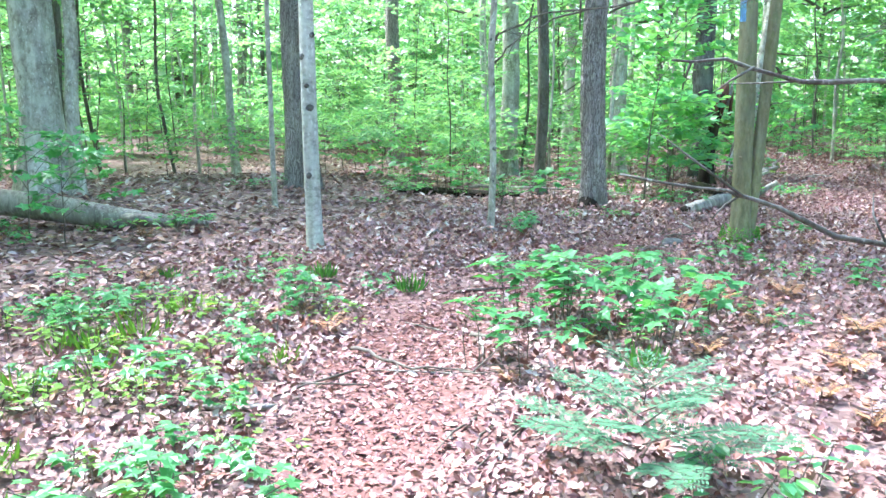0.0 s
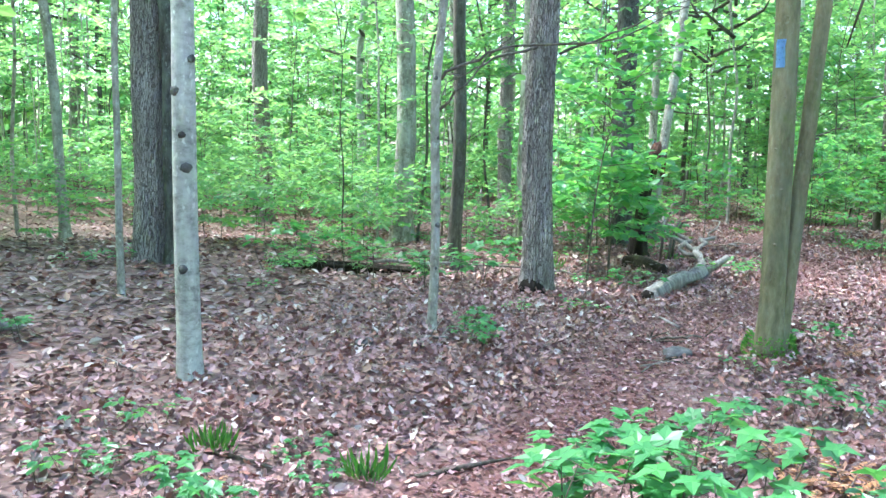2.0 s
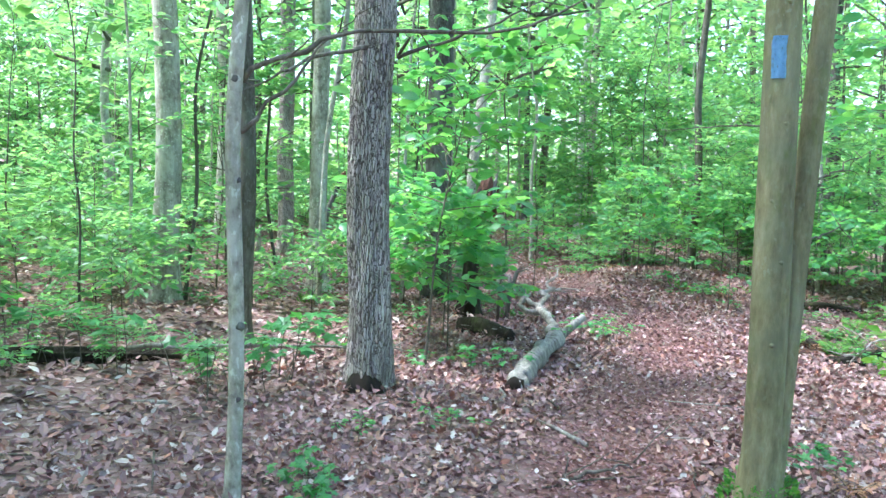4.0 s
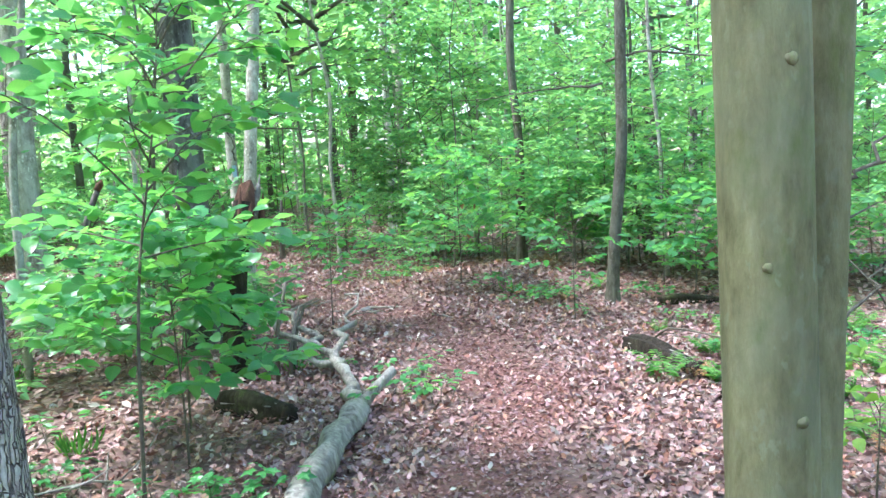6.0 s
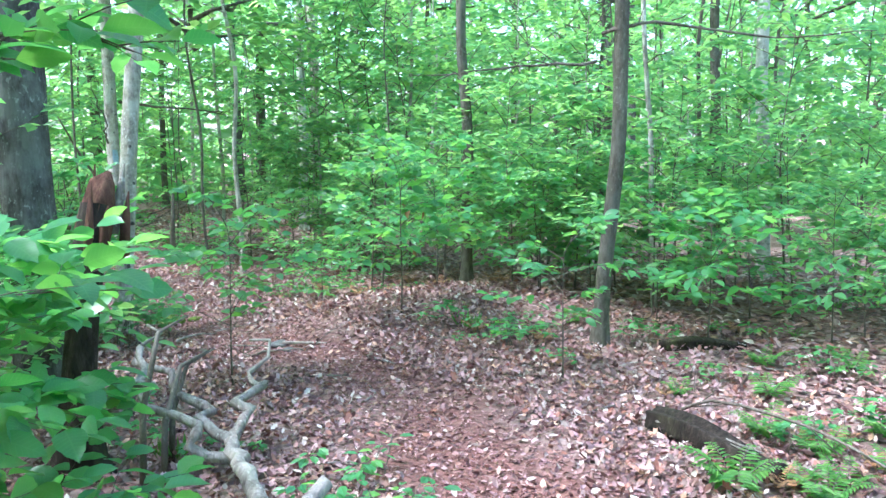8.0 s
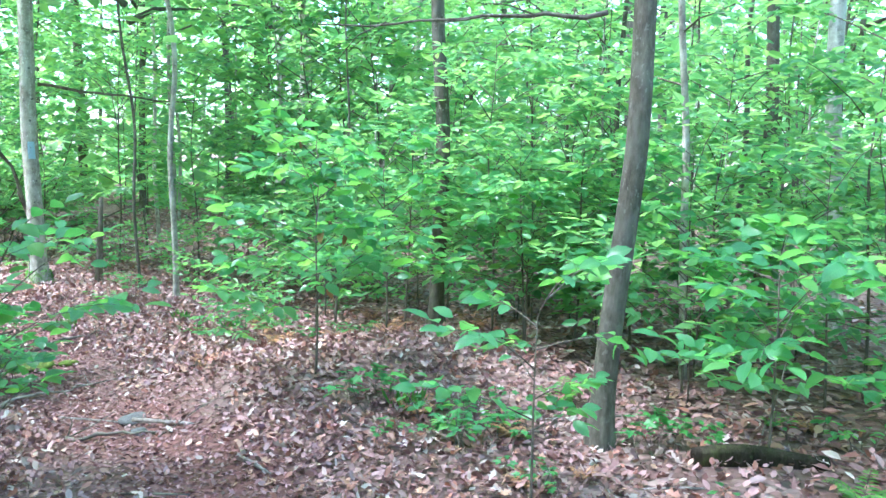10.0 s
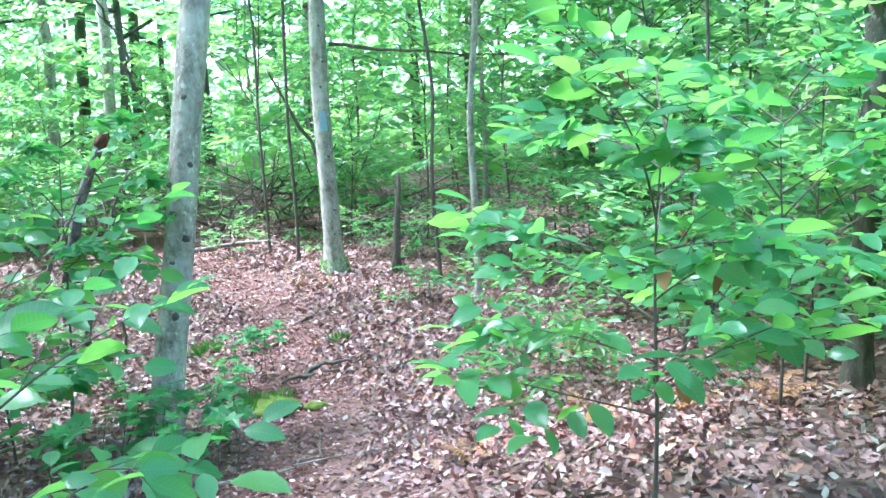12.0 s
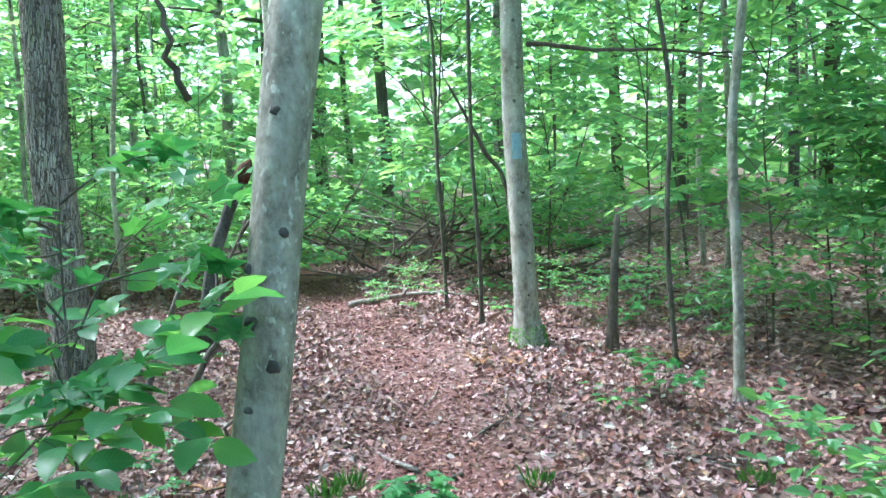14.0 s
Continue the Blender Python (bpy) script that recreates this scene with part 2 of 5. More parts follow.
def ground(x, y):
    x, y = np.asarray(x, float), np.asarray(y, float)
    z = 0.15 * np.clip((y + 1) / 4.5, 0, 1) - 0.17 * np.clip((y - 13.0) / 2.5, 0, 1) + 0.1 * np.clip((y - 18) / 4, 0, 1)
    z = z + hill(x, y, 2.65, 7.1, 0.45, 0.09) + hill(x, y, 1.65, 9.75, 0.6, 0.05) + hill(x, y, 0.3, 8.0, 0.9, 0.06) - hill(x, y, 3.2, 10.2, 0.9, 0.06) + hill(x, y, -1.4, 7.2, 1.2, 0.06)
    z = z + hill(x, y, 7.6, 13.8, 0.8, 0.22) + hill(x, y, 6.9, 14.0, 0.4, 0.1) + hill(x, y, 9.5, 13.5, 1.4, 0.12)
    z = z + hill(x, y, -2.2, 11.8, 1.6, 0.14) - hill(x, y, 0.2, 11.6, 1.0, 0.1) + hill(x, y, -4.6, 9.6, 1.2, 0.14)
    rough = 0.5 * np.sin(1.9 * x + 0.7 * y) * np.sin(1.3 * y - 0.5 * x + 1) + 0.3 * np.sin(4.3 * x - 1.1 * y + 2) * np.sin(3.7 * y + 0.9 * x)
    off = np.clip(to_trail(x, y) - 0.35, 0, 1.0)
    z = z + 0.05 * rough * off - 0.035 * np.clip(1 - to_trail(x, y) / 0.45, 0, 1)
    far = np.clip((np.hypot(x - 4, y - 10) - 18) / 60, 0, 1)
    return z + far * (0.8 * np.sin(0.07 * x + 1) + 0.8 * np.sin(0.05 * y))


def gz(x, y):
    return float(ground(x, y))


def axis(lo, hi, step):
    core = list(np.arange(lo, hi + step / 2, step))
    grow = [step * 1.28 ** k for k in range(1, 34)]
    out = np.cumsum(grow)
    return np.array(list(lo - out[::-1]) + core + list(hi + out))


def raw_mesh(name, verts, faces, mats, smooth=True):
    """A mesh from arrays: verts (n, 3), faces (k, 3 or 4)."""
    me = bpy.data.meshes.new(name)
    verts, faces = np.asarray(verts, np.float32), np.asarray(faces, np.int32)
    n = faces.shape[1]
    me.vertices.add(len(verts))
    me.vertices.foreach_set("co", verts.ravel())
    me.loops.add(faces.size)
    me.loops.foreach_set("vertex_index", faces.ravel())
    me.polygons.add(len(faces))
    me.polygons.foreach_set("loop_start", np.arange(0, faces.size, n, dtype=np.int32))
    me.polygons.foreach_set("use_smooth", np.full(len(faces), smooth))
    me.materials.append(mats)
    me.update(calc_edges=True)
    return me


gx, gy = axis(-7, 15, 0.17), axis(-3, 25, 0.17)
X, Y = np.meshgrid(gx, gy)
nx, ny = len(gx), len(gy)
idx = np.arange(nx * ny).reshape(ny, nx)
quads = np.stack([idx[:-1, :-1], idx[:-1, 1:], idx[1:, 1:], idx[1:, :-1]], -1).reshape(-1, 4)
me = raw_mesh("ground", np.stack([X, Y, ground(X, Y)], -1).reshape(-1, 3), quads, FLOOR)
wob = 0.12 * np.sin(3.1 * X + 1.3 * Y) + 0.1 * np.sin(5.3 * Y - 2.2 * X)
me.attributes.new("trail", "FLOAT", "POINT").data.foreach_set("value", (np.clip(1.25 - (to_trail(X, Y) + wob) / 0.45, 0, 0.85)).astype(np.float32).ravel())
tagged(new("ground", me), "forest floor of brown leaf litter with a worn earth trail", "ground", kind="structure")


# ---- building blocks ----
def part(name, data, parent, label=""):
    ob = new(name, data)
    ob.parent = parent
    if label:
        ob["label"] = label
    return ob


def thing(name, x, y, z, label, category, group="", kind=""):
    ob = new(name)
    ob.empty_display_size = 0.1
    ob.matrix_basis = pose(x, y, z)
    return tagged(ob, label, category, group, kind)


def tube_arrays(points, radii, sides=8, ridges=0.0, flare=0.0, seed=0, uneven=0.04, caps=True):
    """A closed stem along points. ridges: depth of bark furrows, as a share of the radius; flare: root swelling at the foot."""
    pts = [Vector(p) for p in points]
    verts, faces = [], []
    u = Vector((1, 0, 0))
    for i, p in enumerate(pts):
        d = (pts[min(i + 1, len(pts) - 1)] - pts[max(i - 1, 0)]).normalized()
        u = (u - d * u.dot(d))
        u = u.normalized() if u.length > 1e-4 else d.orthogonal().normalized()
        w = d.cross(u)
        for k in range(sides):
            a = 2 * math.pi * k / sides
            r = radii[i]
            out = u * math.cos(a) + w * math.sin(a)
            q = Vector((math.cos(a) * 1.6 + seed * 7.1, math.sin(a) * 1.6, p.z * 1.3 + p.x + p.y))
            f = 1 + uneven * 2 * noise.noise(q)
            if ridges:
                e = Vector((math.cos(a) * 6.5 + seed, math.sin(a) * 6.5, p.z * 1.7))
                f += ridges * (1 - 2.4 * abs(noise.noise(e)) + 0.5 * noise.noise(e * 3.1))
            if flare:
                h = max(0.0, 1 - (p.z - pts[0].z - 0.1) / (5.5 * radii[len(pts) // 2] + 0.12))
                lobes = 0.55 + 0.45 * math.sin(a * 4 + seed * 2.3 + noise.noise(Vector((math.cos(a), math.sin(a), seed))) * 3)
                f += flare * h ** 2.4 * (0.45 + lobes)
            verts.append(p + out * r * f)
    for i in range(len(pts) - 1):
        for k in range(sides):
            a, c = i * sides + k, i * sides + (k + 1) % sides
            faces.append((a, c, c + sides, a + sides))
    for ring, flip in ((0, True), (len(pts) - 1, False)) if caps else ():
        centre = len(verts)
        verts.append(pts[ring])
        for k in range(sides):
            a, c = ring * sides + k, ring * sides + (k + 1) % sides
            faces.append((c, a, centre, centre) if flip else (a, c, centre, centre))
    return [tuple(v) for v in verts], faces


def tubes(name, list_of_tubes, mat):
    """One mesh of several stems."""
    verts, faces = [], []
    for v, f in list_of_tubes:
        o = len(verts)
        verts += v
        faces += [tuple(i + o for i in (q[:3] if q[2] == q[3] else q)) for q in f]
    me = bpy.data.meshes.new(name)
    me.from_pydata(verts, [], faces)
    me.polygons.foreach_set("use_smooth", np.full(len(me.polygons), True))
    me.materials.append(mat)
    return me


def stem(name, points, radii, mat, sides=8, **kw):
    return tubes(name, [tube_arrays(points, radii, sides, **kw)], mat)


OVAL = (np.array([(0, 0, 0), (0.28, 0.25, 0.05), (0.66, 0.24, 0.05), (1, 0, -0.06), (0.66, -0.24, 0.05), (0.28, -0.25, 0.05)]), np.array([(0, 3, 2, 1), (0, 5, 4, 3)]))
BLADE_T = (0.0, 0.09, 0.2, 0.32, 0.45, 0.58, 0.7, 0.82, 0.92, 1.0)
BLADE_W = (0.0, 0.11, 0.2, 0.25, 0.268, 0.25, 0.21, 0.145, 0.065, 0.0)


def blade():
    """A pointed oval leaf, creased along its midrib, its margin slightly toothed."""
    v = [(t, 0, 0.05 * math.sin(3.0 * t) - 0.1 * t * t) for t in BLADE_T]
    n = len(v)
    for side in (1, -1):
        v += [(t + (0.012 if k % 2 else -0.008), side * w * (1.05 if k % 2 else 0.96), 0.05 * math.sin(3.0 * t) - 0.1 * t * t + 0.22 * w + 0.012 * math.sin(9 * t + side)) for k, (t, w) in enumerate(zip(BLADE_T, BLADE_W)) if 0 < k < n - 1]
    f = []
    for side, o in ((1, n - 1), (-1, 2 * n - 3)):
        for k in range(n - 1):
            a, c, d, e = k, k + 1, o + k + 1, o + k
            for q in ([(a, c, d)] if k == 0 else [(a, c, e)] if k == n - 2 else [(a, c, d), (a, d, e)]):
                f.append(q if side == 1 else q[::-1])
    return np.array(v), np.array(f)


BROAD = blade()
DIAMOND = (np.array([(0, 0, 0), (0.5, 0.33, 0.04), (1, 0, -0.04), (0.5, -0.33, 0.04)]), np.array([(0, 3, 2, 1)]))
CURLED = (np.array([(0, 0, 0.04), (0.25, 0.27, 0.14), (0.68, 0.23, 0.11), (1, 0, 0.16), (0.68, -0.25, 0.09), (0.25, -0.24, 0.16)]), np.array([(0, 3, 2, 1), (0, 5, 4, 3)]))
LOBED = (np.array([(0, 0, 0), (-0.05, 0.3, 0.02), (0.22, 0.26, 0.03), (0.42, 0.52, -0.03), (0.55, 0.2, 0.04), (1.0, 0, -0.08), (0.55, -0.2, 0.04), (0.42, -0.52, -0.03), (0.22, -0.26, 0.03), (-0.05, -0.3, 0.02), (0.34, 0, 0)]),
         np.array([(10, 1, 0), (10, 2, 1), (10, 3, 2), (10, 4, 3), (10, 5, 4), (10, 6, 5), (10, 7, 6), (10, 8, 7), (10, 9, 8), (10, 0, 9)]))
RAGGED = (np.array([(0, 0, 0.05), (0.2, 0.12, 0.1), (0.3, 0.3, 0.2), (0.48, 0.13, 0.06), (0.66, 0.3, 0.16), (0.8, 0.12, 0.08), (1, 0.02, 0.2), (0.78, -0.14, 0.06), (0.6, -0.31, 0.2), (0.46, -0.12, 0.04), (0.28, -0.27, 0.12), (0.18, -0.1, 0.08)]),
          np.array([(0, 11, 9), (0, 9, 1), (1, 9, 3), (1, 3, 2), (11, 10, 9), (9, 7, 5), (9, 5, 3), (3, 5, 4), (9, 8, 7), (7, 6, 5)]))
POINTED = (np.array([(0, 0, 0), (0.32, 0.24, 0.05), (0.66, 0.2, 0.03), (1, 0, -0.08), (0.66, -0.2, 0.03), (0.32, -0.24, 0.05)]), np.array([(0, 3, 2, 1), (0, 5, 4, 3)]))
NEEDLES = (np.array([(0, 0, 0), (0.5, 0.14, 0), (1, 0, 0), (0.5, -0.14, 0)]), np.array([(0, 3, 2, 1)]))


def leaves(name, shape, P, D, N, S, mat):
    """Many leaves as one mesh: foot P, direction D, face N, length S."""
    tv, tf = shape
    P, D, N, S = np.asarray(P, float), np.asarray(D, float), np.asarray(N, float), np.asarray(S, float)
    D /= np.linalg.norm(D, axis=1)[:, None] + 1e-9
    side = np.cross(N, D)
    side /= np.linalg.norm(side, axis=1)[:, None] + 1e-9
    up = np.cross(D, side)
    v = P[:, None] + S[:, None, None] * (tv[None, :, 0:1] * D[:, None] + tv[None, :, 1:2] * side[:, None] + tv[None, :, 2:3] * up[:, None])
    f = tf[None] + (np.arange(len(P)) * len(tv))[:, None, None]
    me = raw_mesh(name, v.reshape(-1, 3), f.reshape(-1, tf.shape[1]), mat, shape is BROAD)
    if shape is BROAD:
        me.attributes.new("leaf_along", "FLOAT", "POINT").data.foreach_set("value", np.tile(tv[:, 0], len(P)).astype(np.float32))
        me.attributes.new("leaf_across", "FLOAT", "POINT").data.foreach_set("value", np.tile(np.abs(tv[:, 1]) + 1, len(P)).astype(np.float32))
    return me


class Spray:
    """Collects leaves and twigs of one plant."""

    def __init__(self, seed, fine=True):
        self.fine = fine
        self.rng = np.random.default_rng(seed)
        self.P, self.D, self.N, self.S, self.wood = [], [], [], [], []

    def leaf(self, p, d, size, tilt=0.42):
        n = np.array([0, 0, 1.0]) + self.rng.normal(0, tilt, 3)
        self.P.append(p), self.D.append(d), self.N.append(n), self.S.append(size * self.rng.uniform(0.65, 1.2))

    def twig(self, a, b, r, size, step, droop=0.05, leafy_from=0.15):
        """A twig from a to b with leaves left and right of it in one plane."""
        a, b = np.array(a, float), np.array(b, float)
        L = np.linalg.norm(b - a)
        d = (b - a) / L
        side = np.cross(d, (0, 0, 1.0))
        side /= np.linalg.norm(side) + 1e-9
        mid = (a + b) / 2 + np.array([0, 0, 0.06 * L])
        pts = [a, a * 0.25 + mid * 0.5 + b * 0.25, b]
        if r > 0.0012 and self.fine:
            self.wood.append(tube_arrays([tuple(p) for p in pts], [r, r * 0.75, r * 0.35], 4, caps=False))
        n = max(2, int(L * (1 - leafy_from) / step))
        for i in range(n):
            t = leafy_from + (1 - leafy_from) * (i + self.rng.uniform(0, 0.6)) / n
            p = a * (1 - t) + b * t + np.array([0, 0, 0.24 * L * t * (1 - t)])
            s = 1 if i % 2 else -1
            self.leaf(p, d * self.rng.uniform(0.4, 0.9) + side * s + np.array([0, 0, self.rng.uniform(-0.6, 0.15) - droop]), size)
        self.leaf(b, d, size)

    def bough(self, a, b, r, size, step, forks=6, reach=0.45):
        """A limb with side twigs, all lying in a flat tier."""
        a, b = np.array(a, float), np.array(b, float)
        L = np.linalg.norm(b - a)
        d = (b - a) / L
        side = np.cross(d, (0, 0, 1.0))
        side /= np.linalg.norm(side) + 1e-9
        bend = self.rng.normal(0, 0.05 * L, 3)
        line = [a * (1 - t) + b * t + bend * math.sin(t * 3.1) + np.array([0, 0, 0.12 * L * math.sin(t * 2.6)]) for t in np.linspace(0, 1, 6)]
        keep = line if self.fine else line[::2] + line[-1:]
        self.wood.append(tube_arrays([tuple(p) for p in keep], [r * (1 - 0.75 * t) for t in np.linspace(0, 1, len(keep))], 5 if self.fine else 3, caps=False))
        for k in range(forks):
            t = 0.25 + 0.72 * (k + self.rng.uniform(0, 0.7)) / forks
            i = min(4, int(t * 5))
            p = line[i] + (line[i + 1] - line[i]) * (t * 5 - i)
            s = 1 if k % 2 else -1
            ln = L * reach * (1.15 - t * 0.7) * self.rng.uniform(0.7, 1.2)
            self.twig(p, p + (d * 0.75 + side * s * self.rng.uniform(0.6, 1.0) + np.array([0, 0, self.rng.uniform(-0.3, 0.3)])) * ln, r * 0.4, size, step)
        self.twig(line[3], line[5], r * 0.3, size, step)

    def put(self, owner, shape, leaf_mat, wood_mat, crown="crown"):
        if self.wood:
            tagged(part("twigwork", tubes("twigwork", self.wood, wood_mat), owner), kind="stuff")
        part(crown, leaves(crown, shape, self.P, self.D, self.N, self.S, leaf_mat), owner)


def crooked(points, radii, amount, seed=0, n=14):
    """A stem line with small kinks, and its radii."""
    p, r = np.array(points, float), np.array(radii, float)
    t = np.linspace(0, len(p) - 1, n)
    line = np.stack([np.interp(t, np.arange(len(p)), p[:, i]) for i in range(3)], -1)
    for k in range(1, n - 1):
        line[k] += [amount * noise.noise(Vector((k * 0.55 + seed, i * 3.7, seed * 1.3))) * (0.5 if i == 2 else 1) for i in range(3)]
    return [tuple(q) for q in line], list(np.interp(t, np.arange(len(r)), r) * (1 + 0.12 * np.sin(np.arange(n) * 1.9 + seed)))


def wander(h, lean, seed, wobble, step=0.25, foot=-0.12):
    """The middle line of an upright stem of height h."""
    pts, z = [], foot
    while z < h:
        k = max(z, 0)
        pts.append((lean[0] * k + wobble * noise.noise(Vector((seed, 0.3, k * 0.55))) * min(k, 1.5), lean[1] * k + wobble * noise.noise(Vector((seed + 9, 0.7, k * 0.55))) * min(k, 1.5), z))
        z += step if z > 3.6 or step < 0.2 else step * 0.5
    pts.append((lean[0] * h, lean[1] * h, h))
    return pts


def taper(pts, r, h, thin=0.55):
    return [r * (1 - thin * max(p[2], 0) / h) for p in pts]


def high_crown(owner, h, spread, seed, n=420, size=0.26, low=0.5, top=(0, 0)):
    """The crown of a tall tree: limbs, and leaves in uneven flat clumps with gaps."""
    rng = np.random.default_rng(seed)
    limbs, P, D, N, S = [], [], [], [], []
    count = 16
    for k in range(count):
        z = h * (low + (1 - low) * (k + 0.5) / count)
        a = k * 2.4 + rng.uniform(0, 1)
        L = spread * (0.45 + 0.75 * math.sin(math.pi * (0.15 + 0.8 * k / count))) * rng.uniform(0.6, 1.1)
        foot = np.array([top[0] * z, top[1] * z, z])
        tip = foot + np.array([math.cos(a) * L, math.sin(a) * L, L * rng.uniform(0.1, 0.5)])
        limbs.append(tube_arrays([tuple(foot), tuple((foot + tip) / 2 + rng.normal(0, 0.15, 3)), tuple(tip)], [0.045, 0.028, 0.01], 5, seed=k))
        for j in range(6):
            c = foot + (tip - foot) * rng.uniform(0.3, 1.08) + rng.normal(0, 0.45, 3) * (1, 1, 0.5)
            m_ = max(4, n // (count * 6))
            P += list(c + rng.normal(0, 1, (m_, 3)) * (0.5, 0.5, 0.16))
            D += list(rng.normal(0, 1, (m_, 3)) * (1, 1, 0.3))
            N += list(np.array([0, 0, 1.0]) + rng.normal(0, 0.4, (m_, 3)))
            S += list(size * rng.uniform(0.6, 1.25, m_))
    for limb in limbs:
        part("limb", tubes("limb", [limb], POLE), owner)
    part("crown", leaves("crown", DIAMOND, P, D, N, S, GREEN_FAR), owner)


def tree(x, y, dia, mat, label, h=13.0, lean=(0, 0), seed=1, sides=16, ridges=0.0, flare=0.5, wobble=0.05, crown=True, spread=3.0, step=0.25, thin=0.5, group="", leafage=420):
    """A standing tree: stem, limbs and a crown high up. Returns it with the line and radii of its stem."""
    ob = thing("tree", x, y, gz(x, y), label, "tree", group)
    pts = wander(h, lean, seed, wobble, step)
    rad = taper(pts, dia / 2, h, thin)
    part("trunk", stem("trunk", pts, rad, mat, sides, ridges=ridges, flare=flare, seed=seed), ob)
    if crown:
        high_crown(ob, h, spread, seed + 50, leafage, top=lean)
    return ob, pts, rad


def along(pts, rad, z):
    for (a, ra), (c, rc) in zip(zip(pts, rad), list(zip(pts, rad))[1:]):
        if a[2] <= z <= c[2]:
            t = (z - a[2]) / (c[2] - a[2])
            return Vector(a).lerp(Vector(c), t), ra + (rc - ra) * t
    return Vector(pts[-1]), rad[-1]


def blaze(owner, pts, rad, z, width, height, facing, paint=None):
    """A painted trail mark that follows the stem's curve."""
    bm = bmesh.new()
    rows = []
    for i in range(9):
        zz = z - height / 2 + height * i / 8
        c, r = along(pts, rad, zz)
        row = []
        for k in range(7):
            edge = (k / 6 - 0.5) * width * (1 + 0.1 * noise.noise(Vector((i * 0.9, k, 3)))) + 0.006 * noise.noise(Vector((i * 1.3, 5, 2)))
            a = facing + edge / r
            row.append(bm.verts.new(c + Vector((math.cos(a), math.sin(a), 0)) * (r * 1.045 + 0.002)))
        rows.append(row)
    for r0, r1 in zip(rows, rows[1:]):
        for k in range(6):
            bm.faces.new((r0[k], r0[k + 1], r1[k + 1], r1[k]))
    bmesh.ops.solidify(bm, geom=bm.faces[:], thickness=0.003)
    me = bpy.data.meshes.new("blaze")
    bm.to_mesh(me)
    me.materials.append(paint or BLUE)
    part("blaze", me, owner.children[0], "light blue painted trail blaze")


def knots(owner, pts, rad, spots, size, mat):
    """Branch scars: small collars on the stem."""
    for z, a in spots:
        c, r = along(pts, rad, z)
        out = Vector((math.cos(a), math.sin(a), 0.25))
        f = c + out * r * 0.75
        s_ = size * (0.7 + 0.5 * abs(math.sin(7 * z)))
        part("knot", stem("knot", [f, f + out * (r * 0.24 + s_ * 0.2), f + out * (r * 0.27 + s_ * 0.35)], [s_ * 1.1, s_ * 0.85, s_ * 0.3], mat, 9, uneven=0.25, seed=z * 3), owner.children[0])


def bare_branch(owner, points, r, mat=TWIG, name="branch", twigs=3, seed=0):
    rng = np.random.default_rng(seed)
    pts = [np.array(p, float) for p in points]
    line, thick = crooked(pts, [r * (1 - 0.75 * i / (len(pts) - 1)) for i in range(len(pts))], 0.06, seed)
    bits = [tube_arrays(line, thick, 6, seed=seed, uneven=0.08)]
    for k in range(twigs):
        i = rng.integers(0, len(pts) - 1)
        p = pts[i] + (pts[i + 1] - pts[i]) * rng.uniform(0, 1)
        d = pts[i + 1] - pts[i]
        e = d / np.linalg.norm(d) * 0.6 + rng.normal(0, 0.5, 3)
        L = rng.uniform(0.12, 0.35)
        bits.append(tube_arrays([tuple(p), tuple(p + e * L * 0.5), tuple(p + e * L + rng.normal(0, 0.03, 3))], [r * 0.4, r * 0.3, r * 0.12], 4, seed=k))
    return part(name, tubes(name, bits, mat), owner)


# ---- trees that stand by the trail ----
SOUTHWEST, SOUTH = radians(-146), radians(-97)
PALE = [
    tree(-1.12, 7.0, 0.135, BIRCHY, "slender pale grey mottled tree with dark knots on leaf litter", 11, (-0.012, 0.0), 3, 18, flare=0.15, wobble=0.04, step=0.12, spread=2.2),
]
knots(PALE[0][0], PALE[0][1], PALE[0][2], [(1.15, -1.2), (1.55, -2.4), (1.72, -0.7), (2.1, -1.0), (0.6, -1.8), (2.5, -0.4), (1.32, -1.7)], 0.026, DARK)

ob, pts, rad = tree(2.48, 7.12, 0.16, OLIVE, "olive-grey twin-stemmed tree with a blue blaze and mossy foot", 12, (-0.022, 0.0), 5, 20, flare=0.4, wobble=0.012, step=0.12)
blaze(ob, pts, rad, 1.9, 0.055, 0.17, SOUTHWEST)
knots(ob, pts, rad, [(0.7, -2.2), (1.05, -1.9), (1.3, -2.6), (1.62, -2.0), (2.1, -2.1)], 0.011, OLIVE)
twin = [(0.07 + 0.055 * p[2], 0.005 - 0.004 * p[2], p[2]) for p in pts if p[2] < 11]
part("second_stem", stem("second_stem", twin, [0.052 * (1 - 0.04 * p[2]) for p in twin], OLIVE, 12, seed=8), ob)
foot = Spray(31)
for k in range(420):
    a, zz = foot.rng.uniform(0, 6.28), foot.rng.uniform(0, 0.2) ** 1.3
    foot.leaf((math.cos(a) * (0.16 - 0.25 * zz), math.sin(a) * (0.16 - 0.25 * zz), zz), (math.cos(a), math.sin(a), 0.8), 0.03, 0.8)
tagged(part("moss", leaves("moss", DIAMOND, foot.P, foot.D, foot.N, foot.S, FERN), ob), kind="stuff")
bare_branch(ob, [(0.12, 0.0, 1.35), (0.3, 0.02, 1.42), (0.5, 0.05, 1.55)], 0.008, seed=3, twigs=2)
bare_branch(ob, [(0.12, 0.0, 1.15), (0.3, 0.0, 1.17), (0.48, 0.03, 1.25)], 0.006, seed=4, twigs=2)

